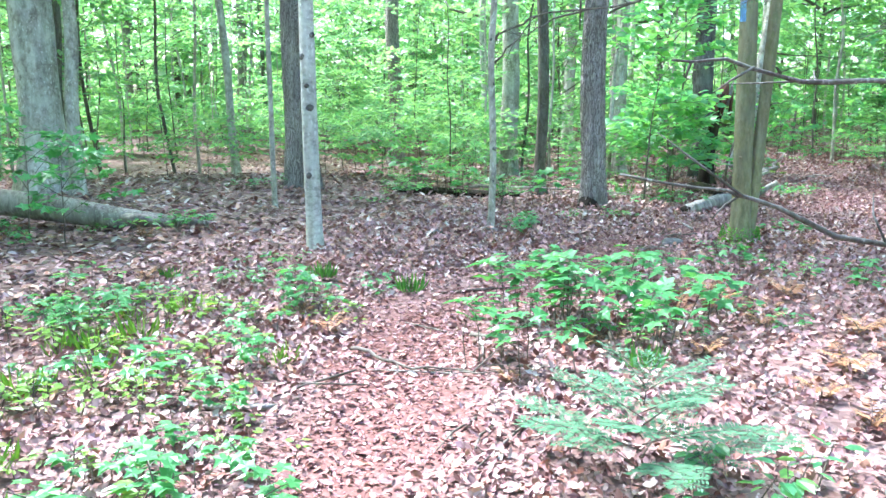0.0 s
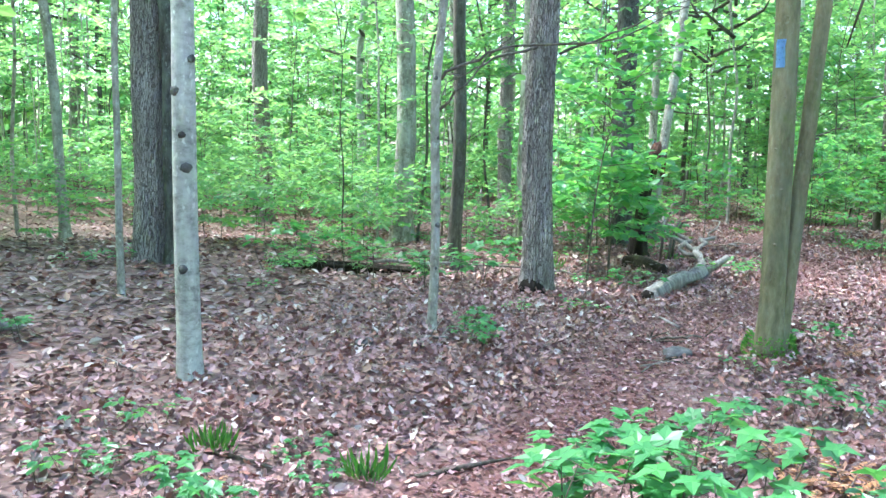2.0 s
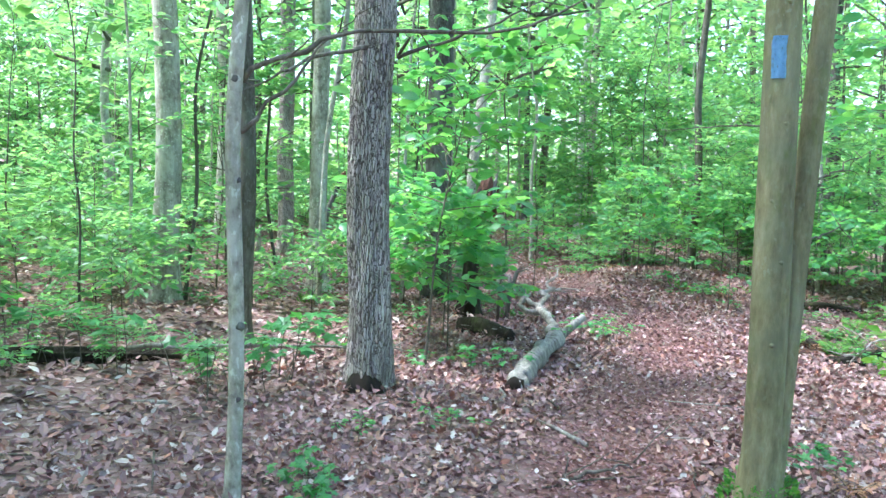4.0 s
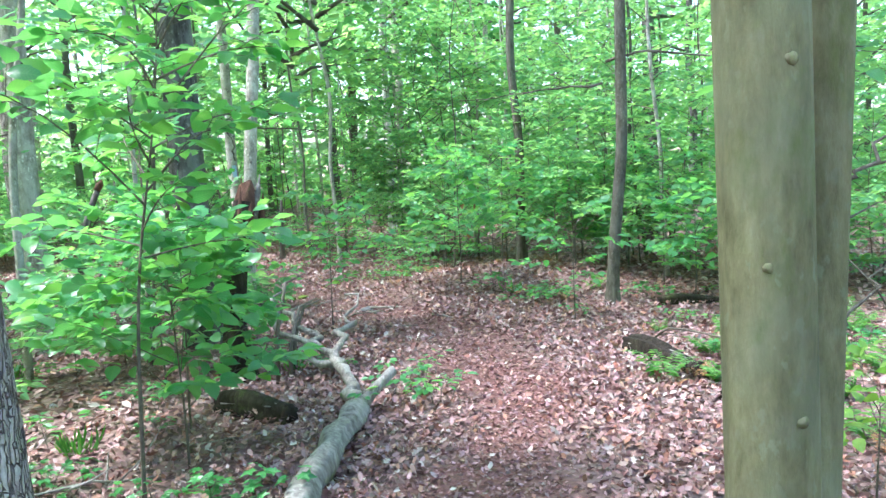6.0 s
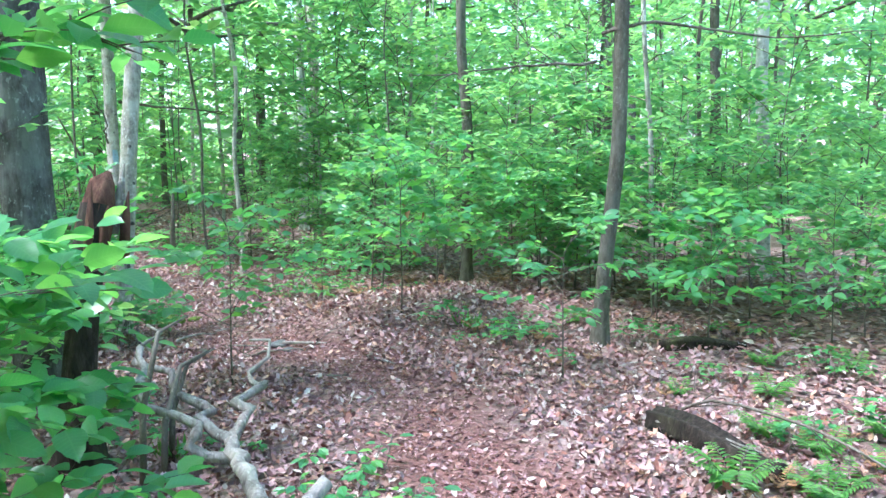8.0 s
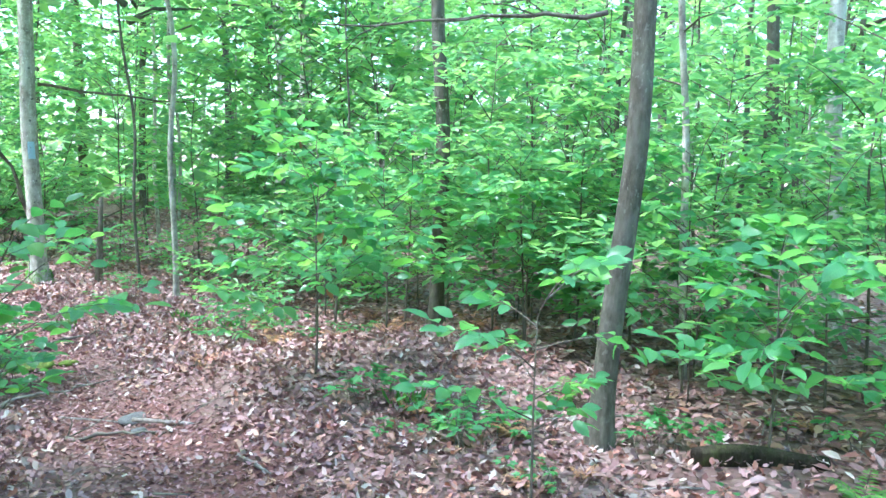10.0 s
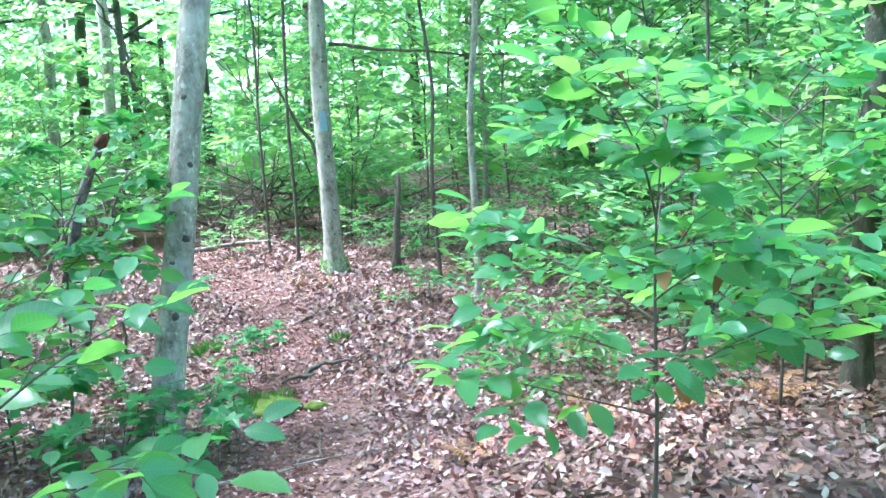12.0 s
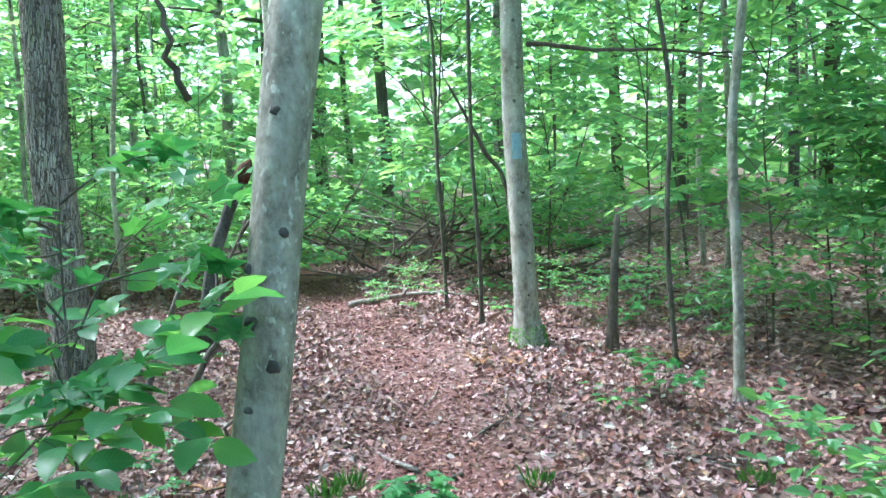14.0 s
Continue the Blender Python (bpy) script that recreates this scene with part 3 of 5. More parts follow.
ob, pts, rad = tree(1.68, 9.7, 0.265, OAK, "grey oak with deeply furrowed bark and hollow foot", 15, (-0.012, 0.0), 7, 60, 0.1, 0.26, 0.03, step=0.08, spread=4.5, thin=0.4)
part("hollow", stem("hollow", [(-0.06, -0.085, -0.12), (-0.06, -0.085, 0.0), (-0.05, -0.075, 0.08), (-0.03, -0.055, 0.19)], [0.14, 0.125, 0.095, 0.03], HOLLOW, 16, uneven=0.2, ridges=0.15), ob, "black rotten hollow")
bare_branch(ob, [(-0.1, -0.1, 2.2), (-0.6, -0.3, 2.05), (-0.95, -0.35, 1.85)], 0.016, seed=5)
bare_branch(ob, [(0.1, -0.1, 2.15), (0.7, -0.2, 2.4), (1.4, -0.1, 2.75)], 0.014, seed=6)

ob, pts, rad = tree(0.41, 8.0, 0.068, BEECH, "thin grey sapling with a few knots", 9, (0.012, -0.01), 11, 14, flare=0.3, wobble=0.06, step=0.12, spread=1.8)
knots(ob, pts, rad, [(0.45, -1.5), (0.75, -1.2), (1.35, -0.9), (1.75, -1.9)], 0.018, DARK)
bare_branch(ob, [(0.02, 0, 1.55), (0.3, 0.05, 1.85), (0.55, 0.1, 2.1)], 0.01, seed=7)
bare_branch(ob, [(0.02, 0, 1.75), (0.35, -0.1, 1.95), (1.2, -0.15, 2.05), (1.9, -0.2, 2.4)], 0.013, seed=8)

tree(-1.9, 11.1, 0.36, OAK, "tall grey oak with flaking bark and a dark scar", 15, (-0.015, 0), 13, 48, 0.09, 0.2, spread=3.2, step=0.14, leafage=200)
tree(-1.68, 10.9, 0.15, DARK, "dark slim tree beside an oak", 12, (-0.025, 0), 14, 14, spread=1.8, leafage=150)
tree(-1.9, 9.35, 0.06, BEECH, "thin grey sapling on leaf litter", 8, (-0.02, 0), 15, 10, flare=0.3, wobble=0.12, spread=1.6)
tree(-4.75, 10.1, 0.5, BEECH, "large grey beech with a broad foot", 16, (0.0, 0.0), 17, 24, 0.0, 0.5, spread=4.6)
tree(-4.3, 9.9, 0.16, BEECH, "slim grey beech close to a large one", 12, (0.01, 0), 18, 14, spread=2.2)
tree(1.1, 14.6, 0.3, BEECH, "straight grey tree in the woods", 15, (-0.01, 0), 19, 16, spread=4)
tree(1.3, 11.7, 0.16, POLE, "straight brown-grey tree in the woods", 13, (0.005, 0), 20, 14, spread=3)
tree(3.15, 15.3, 0.24, BEECH, "grey tree among green saplings", 15, (-0.01, 0), 21, 14, spread=3.5)
tree(4.15, 13.75, 0.32, DARK, "dark grey tree shaded by leaves", 15, (-0.02, 0.0), 22, 24, 0.03, 0.4, spread=4.2)
tree(-3.3, 13.5, 0.13, BEECH, "slim grey tree leaning over", 11, (-0.07, 0), 23, 12, spread=2.2)
ob, pts, rad = tree(7.62, 11.9, 0.12, POLE, "slender brown-grey pole tree beside the trail", 10, (0.045, -0.03), 24, 14, flare=0.35, wobble=0.05, step=0.12, spread=2.2)
bare_branch(ob, [(0.03, 0.03, 2.35), (0.35, -0.3, 2.45), (0.9, -0.85, 2.3), (1.5, -1.4, 2.35)], 0.016, seed=31, twigs=5)
bare_branch(ob, [(0.0, 0.05, 2.15), (-0.5, 0.45, 2.1), (-1.1, 0.9, 2.05)], 0.012, seed=32, twigs=5)
tree(8.95, 14.6, 0.13, POLE, "slim brown-grey tree among saplings", 10, (0.03, 0.03), 25, 12, spread=2.4)
tree(11.6, 12.45, 0.15, BIRCHY, "pale slim tree behind dense leaves", 11, (0.02, 0.05), 26, 12, spread=2.4)
tree(11.2, 12.9, 0.12, POLE, "slim grey tree behind dense leaves", 9, (0.0, 0.0), 27, 12, spread=2.0)
ob, pts, rad = tree(7.47, 20.05, 0.19, BEECH, "smooth grey beech with a pale blue blaze and mossy foot", 13, (-0.02, 0.0), 28, 20, flare=0.5, wobble=0.03, step=0.12)
blaze(ob, pts, rad, 1.58, 0.075, 0.2, SOUTH, PALE_BLUE)
knots(ob, pts, rad, [(0.4, -1.5), (0.65, -1.3), (0.95, -1.8), (1.2, -1.4), (1.9, -1.7), (2.15, -1.3), (2.5, -1.6)], 0.013, DARK)
bare_branch(ob, [(0.05, 0, 2.35), (0.6, -0.05, 2.3), (1.3, -0.1, 2.25), (1.7, -0.1, 2.2)], 0.022, seed=9)
foot = Spray(32)
for k in range(420):
    a, zz = foot.rng.uniform(0, 6.28), foot.rng.uniform(0, 0.22) ** 1.2
    foot.leaf((math.cos(a) * (0.15 - 0.2 * zz), math.sin(a) * (0.15 - 0.2 * zz), zz), (math.cos(a), math.sin(a), 0.8), 0.028, 0.8)
tagged(part("moss", leaves("moss", DIAMOND, foot.P, foot.D, foot.N, foot.S, FERN), ob), kind="stuff")
ob, pts, rad = tree(5.61, 15.95, 0.165, BEECH, "smooth grey beech with lichen and branch scars", 12, (0.15, 0.1), 29, 24, flare=0.3, wobble=0.02, step=0.1, thin=0.35)
knots(ob, pts, rad, [(1.15, -2.2), (0.9, -2.0), (1.4, -1.2), (1.75, -1.9), (0.62, -1.5), (1.3, -2.7), (1.02, -1.2)], 0.02, DARK)
bare_branch(ob, [(-0.0, 0.05, 1.8), (-0.06, -0.02, 2.05), (-0.22, -0.1, 2.4)], 0.012, seed=10)
tree(4.03, 20.0, 0.28, OAK, "big oak with rough purple-grey bark", 15, (0.0, 0.0), 30, 60, 0.1, 0.15, step=0.12, spread=4.5, thin=0.4)
tree(3.05, 20.9, 0.27, BEECH, "smooth grey beech beside a rough oak", 14, (0, 0), 31, 18, spread=4)
tree(6.9, 27.5, 0.2, POLE, "straight slim dark tree in the woods", 13, (-0.005, 0), 32, 12, spread=3)
tree(7.25, 20.9, 0.04, POLE, "thin brown-grey tree behind a beech", 10, (0.0, 0), 33, 10, spread=2)
tree(8.42, 18.4, 0.07, BEECH, "thin forked grey sapling", 7, (-0.015, 0.03), 34, 12, flare=0.35, wobble=0.1, step=0.12, spread=1.6)
tree(8.35, 19.2, 0.042, POLE, "thin dark sapling on leaf litter", 6, (-0.03, 0.0), 35, 8, wobble=0.14, spread=1.4)
tree(7.05, 21.7, 0.036, POLE, "thin brown sapling behind a beech", 7, (-0.03, 0), 36, 8, wobble=0.1, spread=1.4)
tree(5.3, 24.5, 0.17, BEECH, "slim grey tree far along the trail", 12, (0.0, 0), 37, 12, spread=3)

# ---- dead wood ----
log = thing("fallen_log", 2.7, 9.5, gz(2.7, 9.5), "weathered pale grey fallen limb with forked arms", "log")
F = np.array([1.24, 1.32, 0.06])
trunk_line = [(0, 0, 0.03), (0.18, 0.2, 0.05), (0.53, 0.57, 0.08), (0.9, 0.98, 0.07), tuple(F)]
line, thick = crooked(trunk_line, [0.066, 0.072, 0.074, 0.07, 0.066], 0.05, 4, 18)
part("trunk", stem("trunk", line, thick, DEADWOOD, 20, uneven=0.14, ridges=0.06), log)
part("broken_end", stem("broken_end", [(-0.02, -0.02, 0.028), (0.0, 0.0, 0.03), (0.012, 0.013, 0.03)], [0.04, 0.072, 0.073], HOLLOW, 14, uneven=0.15), log, "dark rotten broken end")
line, thick = crooked([F, F + (0.2, 0.5, 0.08), F + (0.36, 0.9, 0.14)], [0.05, 0.04, 0.034], 0.09, 7)
part("arm", stem("arm", line, thick, DEADWOOD, 12, uneven=0.12, ridges=0.08), log)
part("arm", stem("arm", [tuple(F), tuple(F + (0.16, 0.08, 0.06)), tuple(F + (0.34, 0.1, 0.16))], [0.05, 0.038, 0.034], DEADWOOD, 12, uneven=0.08), log)
A = F + (0.36, 0.9, 0.14)
for p in ([A, A + (0.0, 0.35, 0.1), A + (-0.05, 0.75, 0.25), A + (0.05, 0.95, 0.42)], [A, A + (0.25, 0.2, 0.08), A + (0.5, 0.42, 0.12), A + (0.52, 0.65, 0.3)], [F + (0.3, 0.75, 0.1), F + (0.1, 1.2, 0.3), F + (0.25, 1.6, 0.5)]):
    line, thick = crooked(p, [0.03, 0.026, 0.018, 0.007][: len(p)], 0.16, float(p[1][0]))
    part("arm", stem("arm", line, thick, DEADWOOD, 8, uneven=0.12), log)

log = thing("fallen_log", -3.75, 8.05, gz(-3.75, 8.05), "pale fallen trunk lying by a large beech", "log")
part("trunk", stem("trunk", [(-1.2, 0.2, 0.3), (0, 0, 0.2), (0.6, 0.0, 0.1), (1.0, 0.1, 0.06), (1.45, 0.15, 0.03)], [0.13, 0.12, 0.1, 0.06, 0.02], DEADWOOD, 14, uneven=0.09), log)
part("branch", stem("branch", [(0.5, 0, 0.1), (0.9, -0.12, 0.12), (1.2, -0.12, 0.05)], [0.05, 0.04, 0.02], DEADWOOD, 8), log)

snag = thing("tree_stump", 3.78, 12.25, gz(3.78, 12.25), "broken dead snag with reddish splintered top", "stump")
line = [(0, 0, -0.1), (0, 0, 0.1), (0.02, 0.02, 0.4), (0.08, 0.05, 0.8), (0.14, 0.07, 1.1), (0.19, 0.09, 1.3)]
part("trunk", stem("trunk", line, [0.13, 0.1, 0.078, 0.072, 0.075, 0.07], ROTTEN, 16, ridges=0.12, flare=0.4), snag)
part("broken_top", stem("broken_top", [(0.15, 0.08, 1.12), (0.2, 0.1, 1.28), (0.25, 0.12, 1.4), (0.28, 0.12, 1.46)], [0.068, 0.068, 0.045, 0.008], REDWOOD, 20, ridges=0.4, uneven=0.25), snag, "reddish splintered wood")
part("splinter", stem("splinter", [(0.27, 0.1, 1.15), (0.32, 0.1, 1.35), (0.36, 0.12, 1.5)], [0.03, 0.025, 0.004], DEADWOOD, 6), snag, "pale grey splinter")
for k, (dx, dy, top_z) in enumerate([(0.1, 0.02, 1.42), (0.18, 0.16, 1.5), (0.3, 0.06, 1.36), (0.16, -0.02, 1.3), (0.12, 0.12, 1.38)]):
    part("splinter", stem("splinter", [(dx, dy, 1.0), (dx + 0.02, dy, 1.2), (dx + 0.05, dy + 0.01, top_z)], [0.024, 0.02, 0.003], REDWOOD, 7, ridges=0.3, seed=k), snag)
part("hollow", stem("hollow", [(-0.04, -0.11, 0.02), (-0.02, -0.085, 0.3), (0.0, -0.075, 0.5)], [0.06, 0.05, 0.01], HOLLOW, 8), snag)
for k, (dx, dy, hh) in enumerate([(0.28, -0.3, 0.5), (0.42, -0.1, 0.45), (0.15, -0.35, 0.7)]):
    part("root", stem("root", [(dx, dy, -0.05), (dx + 0.02, dy, hh * 0.5), (dx + 0.14, dy + 0.05, hh), (dx + 0.35, dy + 0.15, hh * 1.05)], [0.018, 0.016, 0.012, 0.005], TWIG, 7, uneven=0.1), snag)


def rotten_log(x0, y0, x1, y1, r, label, open_end=True, mat=ROTTEN):
    z = gz((x0 + x1) / 2, (y0 + y1) / 2)
    ob = thing("rotten_log", x0, y0, z, label, "log")
    d = np.array([x1 - x0, y1 - y0, 0])
    line = [tuple(d * t + (0, 0, r * 0.65 + 0.02 * math.sin(5 * t))) for t in np.linspace(0, 1, 9)]
    part("trunk", stem("trunk", line, [r * (0.8 + 0.25 * math.sin(2.8 * t + 0.3)) for t in np.linspace(0, 1, 9)], mat, 22, ridges=0.3, uneven=0.22, seed=x0), ob)
    for k in range(6 if open_end else 0):
        a = 0.5 + 0.42 * k
        w = np.cross(d / np.linalg.norm(d), (0, 0, 1.0))
        lift = [w * math.cos(a + 0.1 * j) * r * 1.02 + (0, 0, r * 0.65 + math.sin(a + 0.1 * j) * r * 1.02) for j in range(4)]
        part("bark_strip", stem("bark_strip", [tuple(d * t + lift[j]) for j, t in enumerate((0.1 + 0.05 * (k % 3), 0.35, 0.6, 0.8 + 0.05 * (k % 2)))], [0.006, r * 0.13, r * 0.11, 0.004], DEADWOOD, 5, uneven=0.2, seed=k), ob, "strip of pale grey bark")
    if open_end:
        u = d / np.linalg.norm(d)
        e = d + np.array([0, 0, r * 0.65])
        part("hollow_end", stem("hollow_end", [tuple(e - u * 0.03), tuple(e + u * 0.004), tuple(e + u * 0.012)], [r * 0.86, r * 0.86, r * 0.5], HOLLOW, 14, uneven=0.12), ob, "black hollow end")
    return ob


rotten_log(3.36, 11.6, 3.58, 11.05, 0.07, "mossy rotten log with a black hollow end")
rotten_log(6.28, 10.6, 6.0, 9.75, 0.062, "grey rotting log with lifted bark in ferns")
rotten_log(6.4, 9.2, 5.6, 9.3, 0.055, "dark rotting log under fallen branches")
rotten_log(7.75, 11.45, 8.2, 11.0, 0.04, "dark decayed log on the leaf litter", False)
rotten_log(-1.2, 11.6, 1.0, 11.3, 0.06, "dark old log half sunk in litter", False)

for pts_, r, lab in (
    ([(6.6, 10.7, 0.0), (6.45, 10.3, 0.22), (6.15, 9.6, 0.24), (5.9, 8.9, 0.1), (5.7, 8.6, 0.03)], 0.011, "long thin bare fallen branch"),
    ([(7.2, 9.3, 0.05), (6.5, 9.15, 0.22), (6.0, 9.2, 0.22), (5.5, 9.05, 0.04)], 0.018, "pale bare fallen branch over a log"),
    ([(10.0, 12.9, 0.0), (9.95, 12.95, 0.55), (10.05, 13.05, 0.85), (10.25, 13.1, 1.05)], 0.022, "pale bent dead branch standing in leaves"),
    ([(5.35, 14.75, 0.03), (5.43, 15.1, 0.06), (5.5, 15.66, 0.12)], 0.026, "pale grey split stick on leaf litter"),
    ([(5.45, 14.85, 0.02), (5.7, 14.97, 0.05), (5.95, 15.04, 0.06), (6.3, 15.22, 0.03)], 0.014, "pale forked dead branch on leaf litter"),
    ([(6.45, 16.72, 0.0), (6.62, 16.84, 0.045), (6.8, 16.8, 0.05), (6.98, 16.86, 0.0)], 0.02, "dark root crossing the trail"),
    ([(5.7, 13.95, 0.01), (5.85, 13.8, 0.035), (6.0, 13.66, 0.03), (6.12, 13.6, 0.0)], 0.013, "dark crooked stick on the trail"),
    ([(6.35, 16.66, 0.02), (6.65, 16.72, 0.03), (7.0, 16.62, 0.02)], 0.012, "dark thin stick lying on the trail"),
    ([(2.0, 7.9, 0.02), (2.25, 7.86, 0.04), (2.5, 7.95, 0.02)], 0.013, "dark stick lying on the trail"),
    ([(-0.55, 4.3, 0.02), (-0.25, 4.0, 0.04), (0.1, 3.9, 0.02)], 0.012, "crooked brown stick lying by the trail"),
    ([(0.3, 11.0, 0.16), (1.0, 10.85, 0.18), (1.9, 10.6, 0.16), (2.6, 10.7, 0.06)], 0.018, "grey dead branch on leaf litter"),
    ([(0.19, 7.43, 0.02), (0.33, 7.55, 0.05), (0.49, 7.65, 0.03)], 0.016, "short pale broken stick on leaf litter"),
    ([(6.1, 22.0, 0.04), (6.8, 22.2, 0.06), (7.4, 22.1, 0.05)], 0.035, "fallen grey branch across the leaf litter"),
    ([(5.17, 18.1, -0.05), (5.13, 18.1, 0.35), (5.29, 18.12, 0.6), (5.4, 18.15, 0.98), (5.52, 18.2, 1.3)], 0.028, "dark crooked dead stem standing in litter"),
    ([(4.68, 19.0, -0.05), (4.9, 19.0, 0.55), (5.03, 19.02, 0.84), (5.3, 19.0, 0.97), (5.6, 19.05, 1.08)], 0.024, "dark bent dead stem leaning in litter"),
    ([(5.4, 17.6, -0.05), (5.41, 17.6, 0.3), (5.49, 17.62, 0.44), (5.62, 17.7, 0.72)], 0.014, "thin dead stem standing in litter"),
    ([(7.78, 21.0, -0.05), (7.7, 21.0, 0.5), (7.52, 21.0, 1.27), (7.23, 21.0, 1.76), (7.02, 21.0, 2.15)], 0.036, "dark dead branch leaning behind a tree"),
):
    ob = thing("fallen_branch", pts_[0][0], pts_[0][1], gz(pts_[0][0], pts_[0][1]), lab, "branch")
    x0, y0 = pts_[0][:2]
    z0 = gz(x0, y0)
    fine = [(p[0] - x0, p[1] - y0, p[2] + gz(p[0], p[1]) - z0) for p in pts_]
    bare_branch(ob, fine, r, DEADWOOD if "pale" in lab or "grey" in lab else TWIG, "stem", 5, seed=int(r * 1000))

brush = thing("brush_pile", 6.9, 23.2, gz(6.9, 23.2), "tangle of dark dead branches", "brush", kind="stuff")
rng = np.random.default_rng(77)
bits = []
for k in range(60):
    a = rng.normal(0, 0.6, 3) * (1.6, 0.7, 0.0) + (0, 0, rng.uniform(0, 0.6))
    d = rng.normal(0, 1, 3) * (0.9, 0.4, 0.35) + (0.3, 0, 0.45)
    bits.append(tube_arrays([tuple(a), tuple(a + d * 0.6 + rng.normal(0, 0.06, 3)), tuple(a + d * 1.2)], [0.016, 0.011, 0.004], 5, seed=k))
part("branches", tubes("branches", bits, TWIG), brush)

stub = thing("tree_stump", 8.05, 19.7, gz(8.05, 19.7), "thin grey dead stub standing in litter", "stump")
part("trunk", stem("trunk", [(0, 0, -0.1), (0, 0, 0.2), (0.02, 0, 0.6), (0.05, 0, 1.05)], [0.05, 0.04, 0.032, 0.022], TWIG, 10, flare=0.2, ridges=0.1), stub)
stub = thing("tree_stump", 3.35, 19.3, gz(3.35, 19.3), "short pale broken stub beside an oak", "stump")
part("trunk", stem("trunk", [(0, 0, -0.1), (0, 0, 0.15), (0.01, 0, 0.45), (0.03, 0, 0.62)], [0.06, 0.05, 0.04, 0.015], DEADWOOD, 9, ridges=0.15), stub)

snag = thing("tree_stump", 5.0, 20.5, gz(5.0, 20.5), "leaning grey snag with an orange broken top", "stump")
part("trunk", stem("trunk", [(-0.12, 0, -0.1), (-0.05, 0, 0.4), (0.02, 0, 0.8), (0.16, 0, 1.15), (0.28, 0, 1.42)], [0.07, 0.058, 0.052, 0.048, 0.045], DARK, 12, ridges=0.12, flare=0.3), snag)
part("broken_top", stem("broken_top", [(0.27, 0, 1.39), (0.33, 0, 1.5), (0.36, 0.01, 1.56)], [0.046, 0.042, 0.008], REDWOOD, 12, ridges=0.35, uneven=0.25), snag, "orange splintered wood")


def stone(x, y, r, label, mat, flat=0.5, seed=1):
    bm = bmesh.new()
    bmesh.ops.create_icosphere(bm, subdivisions=3, radius=r)
    for v in bm.verts:
        f = 1 + 0.35 * noise.noise(v.co / r * 0.9 + Vector((seed, 0, 0))) + 0.08 * noise.noise(v.co / r * 4)
        v.co = Vector((v.co.x * 1.2, v.co.y * 0.9, v.co.z * flat)) * f
    for f in bm.faces:
        f.smooth = True
    me = bpy.data.meshes.new("stone")
    bm.to_mesh(me)
    me.materials.append(mat)
    ob = new("stone", me)
    ob.matrix_basis = pose(x, y, gz(x, y) + r * flat * 0.35, 0, 0, seed * 40)
    return tagged(ob, label, "stone")


stone(6.1, 14.0, 0.085, "small grey stone beside the trail", STONE, 0.32, 1)
stone(6.02, 13.75, 0.05, "little grey stone in the trail", STONE, 0.5, 2)
stone(6.2, 16.24, 0.17, "low stone covered with green moss", MOSSY, 0.28, 3)
stone(2.00, 7.42, 0.1, "half-buried grey stone on the trail", STONE, 0.45, 5)
stone(-0.11, 7.52, 0.06, "small grey stone in the leaf litter", STONE, 0.5, 6)
stone(6.45, 16.1, 0.06, "small green mossy stone on litter", MOSSY, 0.5, 4)

# ---- living undergrowth ----


def sapling(h, spread, boughs, size, step, seed, lean=(0, 0), low=0.25, forks=6, shape=BROAD, mat=GREEN, label="leafy beech sapling with tiers of green leaves", stem_r=None, group="understorey saplings"):
    ob = thing("sapling", 0, 0, 0, label, "sapling", group)
    sp = Spray(seed, shape is not POINTED)
    r = stem_r or 0.004 + 0.0032 * h
    pts = wander(h, lean, seed, 0.14, 0.3, -0.06)
    part("trunk", stem("trunk", pts, taper(pts, r, h, 0.8), TWIG, 7 if sp.fine else 5, seed=seed), ob)
    for k in range(boughs):
        z = h * (low + (1 - low) * (k + sp.rng.uniform(0, 0.8)) / boughs)
        a = k * 2.4 + sp.rng.uniform(-0.5, 0.5)
        c, _ = along(pts, [0] * len(pts), z)
        L = spread * (0.5 + 0.5 * math.sin(math.pi * (0.12 + 0.8 * z / h))) * sp.rng.uniform(0.45, 1.15)
        grown = Spray(seed * 100 + k) if sp.fine else sp
        grown.bough(c, np.array(c) + (math.cos(a) * L, math.sin(a) * L, L * sp.rng.uniform(-0.1, 0.75)), r * 0.5, size, step, forks)
        if sp.fine:
            limb = tagged(part("branch", tubes("branch", grown.wood, TWIG), ob), kind="stuff")
            part("foliage", leaves("foliage", shape, grown.P, grown.D, grown.N, grown.S, mat), limb)
    if not sp.fine:
        sp.put(ob, shape, mat, TWIG)
    return ob


def settle(ob, x, y, turn=0, scale=1.0, copy=True):
    m_ = pose(x, y, gz(x, y), 0, 0, turn) @ Matrix.Scale(scale, 4)
    if copy:
        return copy_thing(ob, m_)
    ob.matrix_basis = m_
    return ob


# the shrubs that the trail brushes past
settle(sapling(1.3, 0.7, 16, 0.14, 0.05, 114, (-0.04, 0.0), 0.25, 6, label="leafy sapling with large leaves around a dead snag"), 3.05, 11.35, 0, 1, False)
settle(sapling(1.2, 0.7, 15, 0.115, 0.05, 115, (0.05, 0.03), 0.25, 6, label="open beech sapling at the edge of the clearing"), 9.0, 12.2, 0, 1, False)
settle(sapling(1.0, 0.65, 13, 0.12, 0.055, 116, (0.0, -0.05), 0.25, 6, label="low beech sapling beside a pole tree"), 8.0, 11.2, 0, 1, False)
settle(sapling(1.35, 0.75, 16, 0.115, 0.05, 117, (0.03, 0.0), 0.2, 6, label="spreading beech sapling behind the mound"), 8.0, 14.1, 0, 1, False)
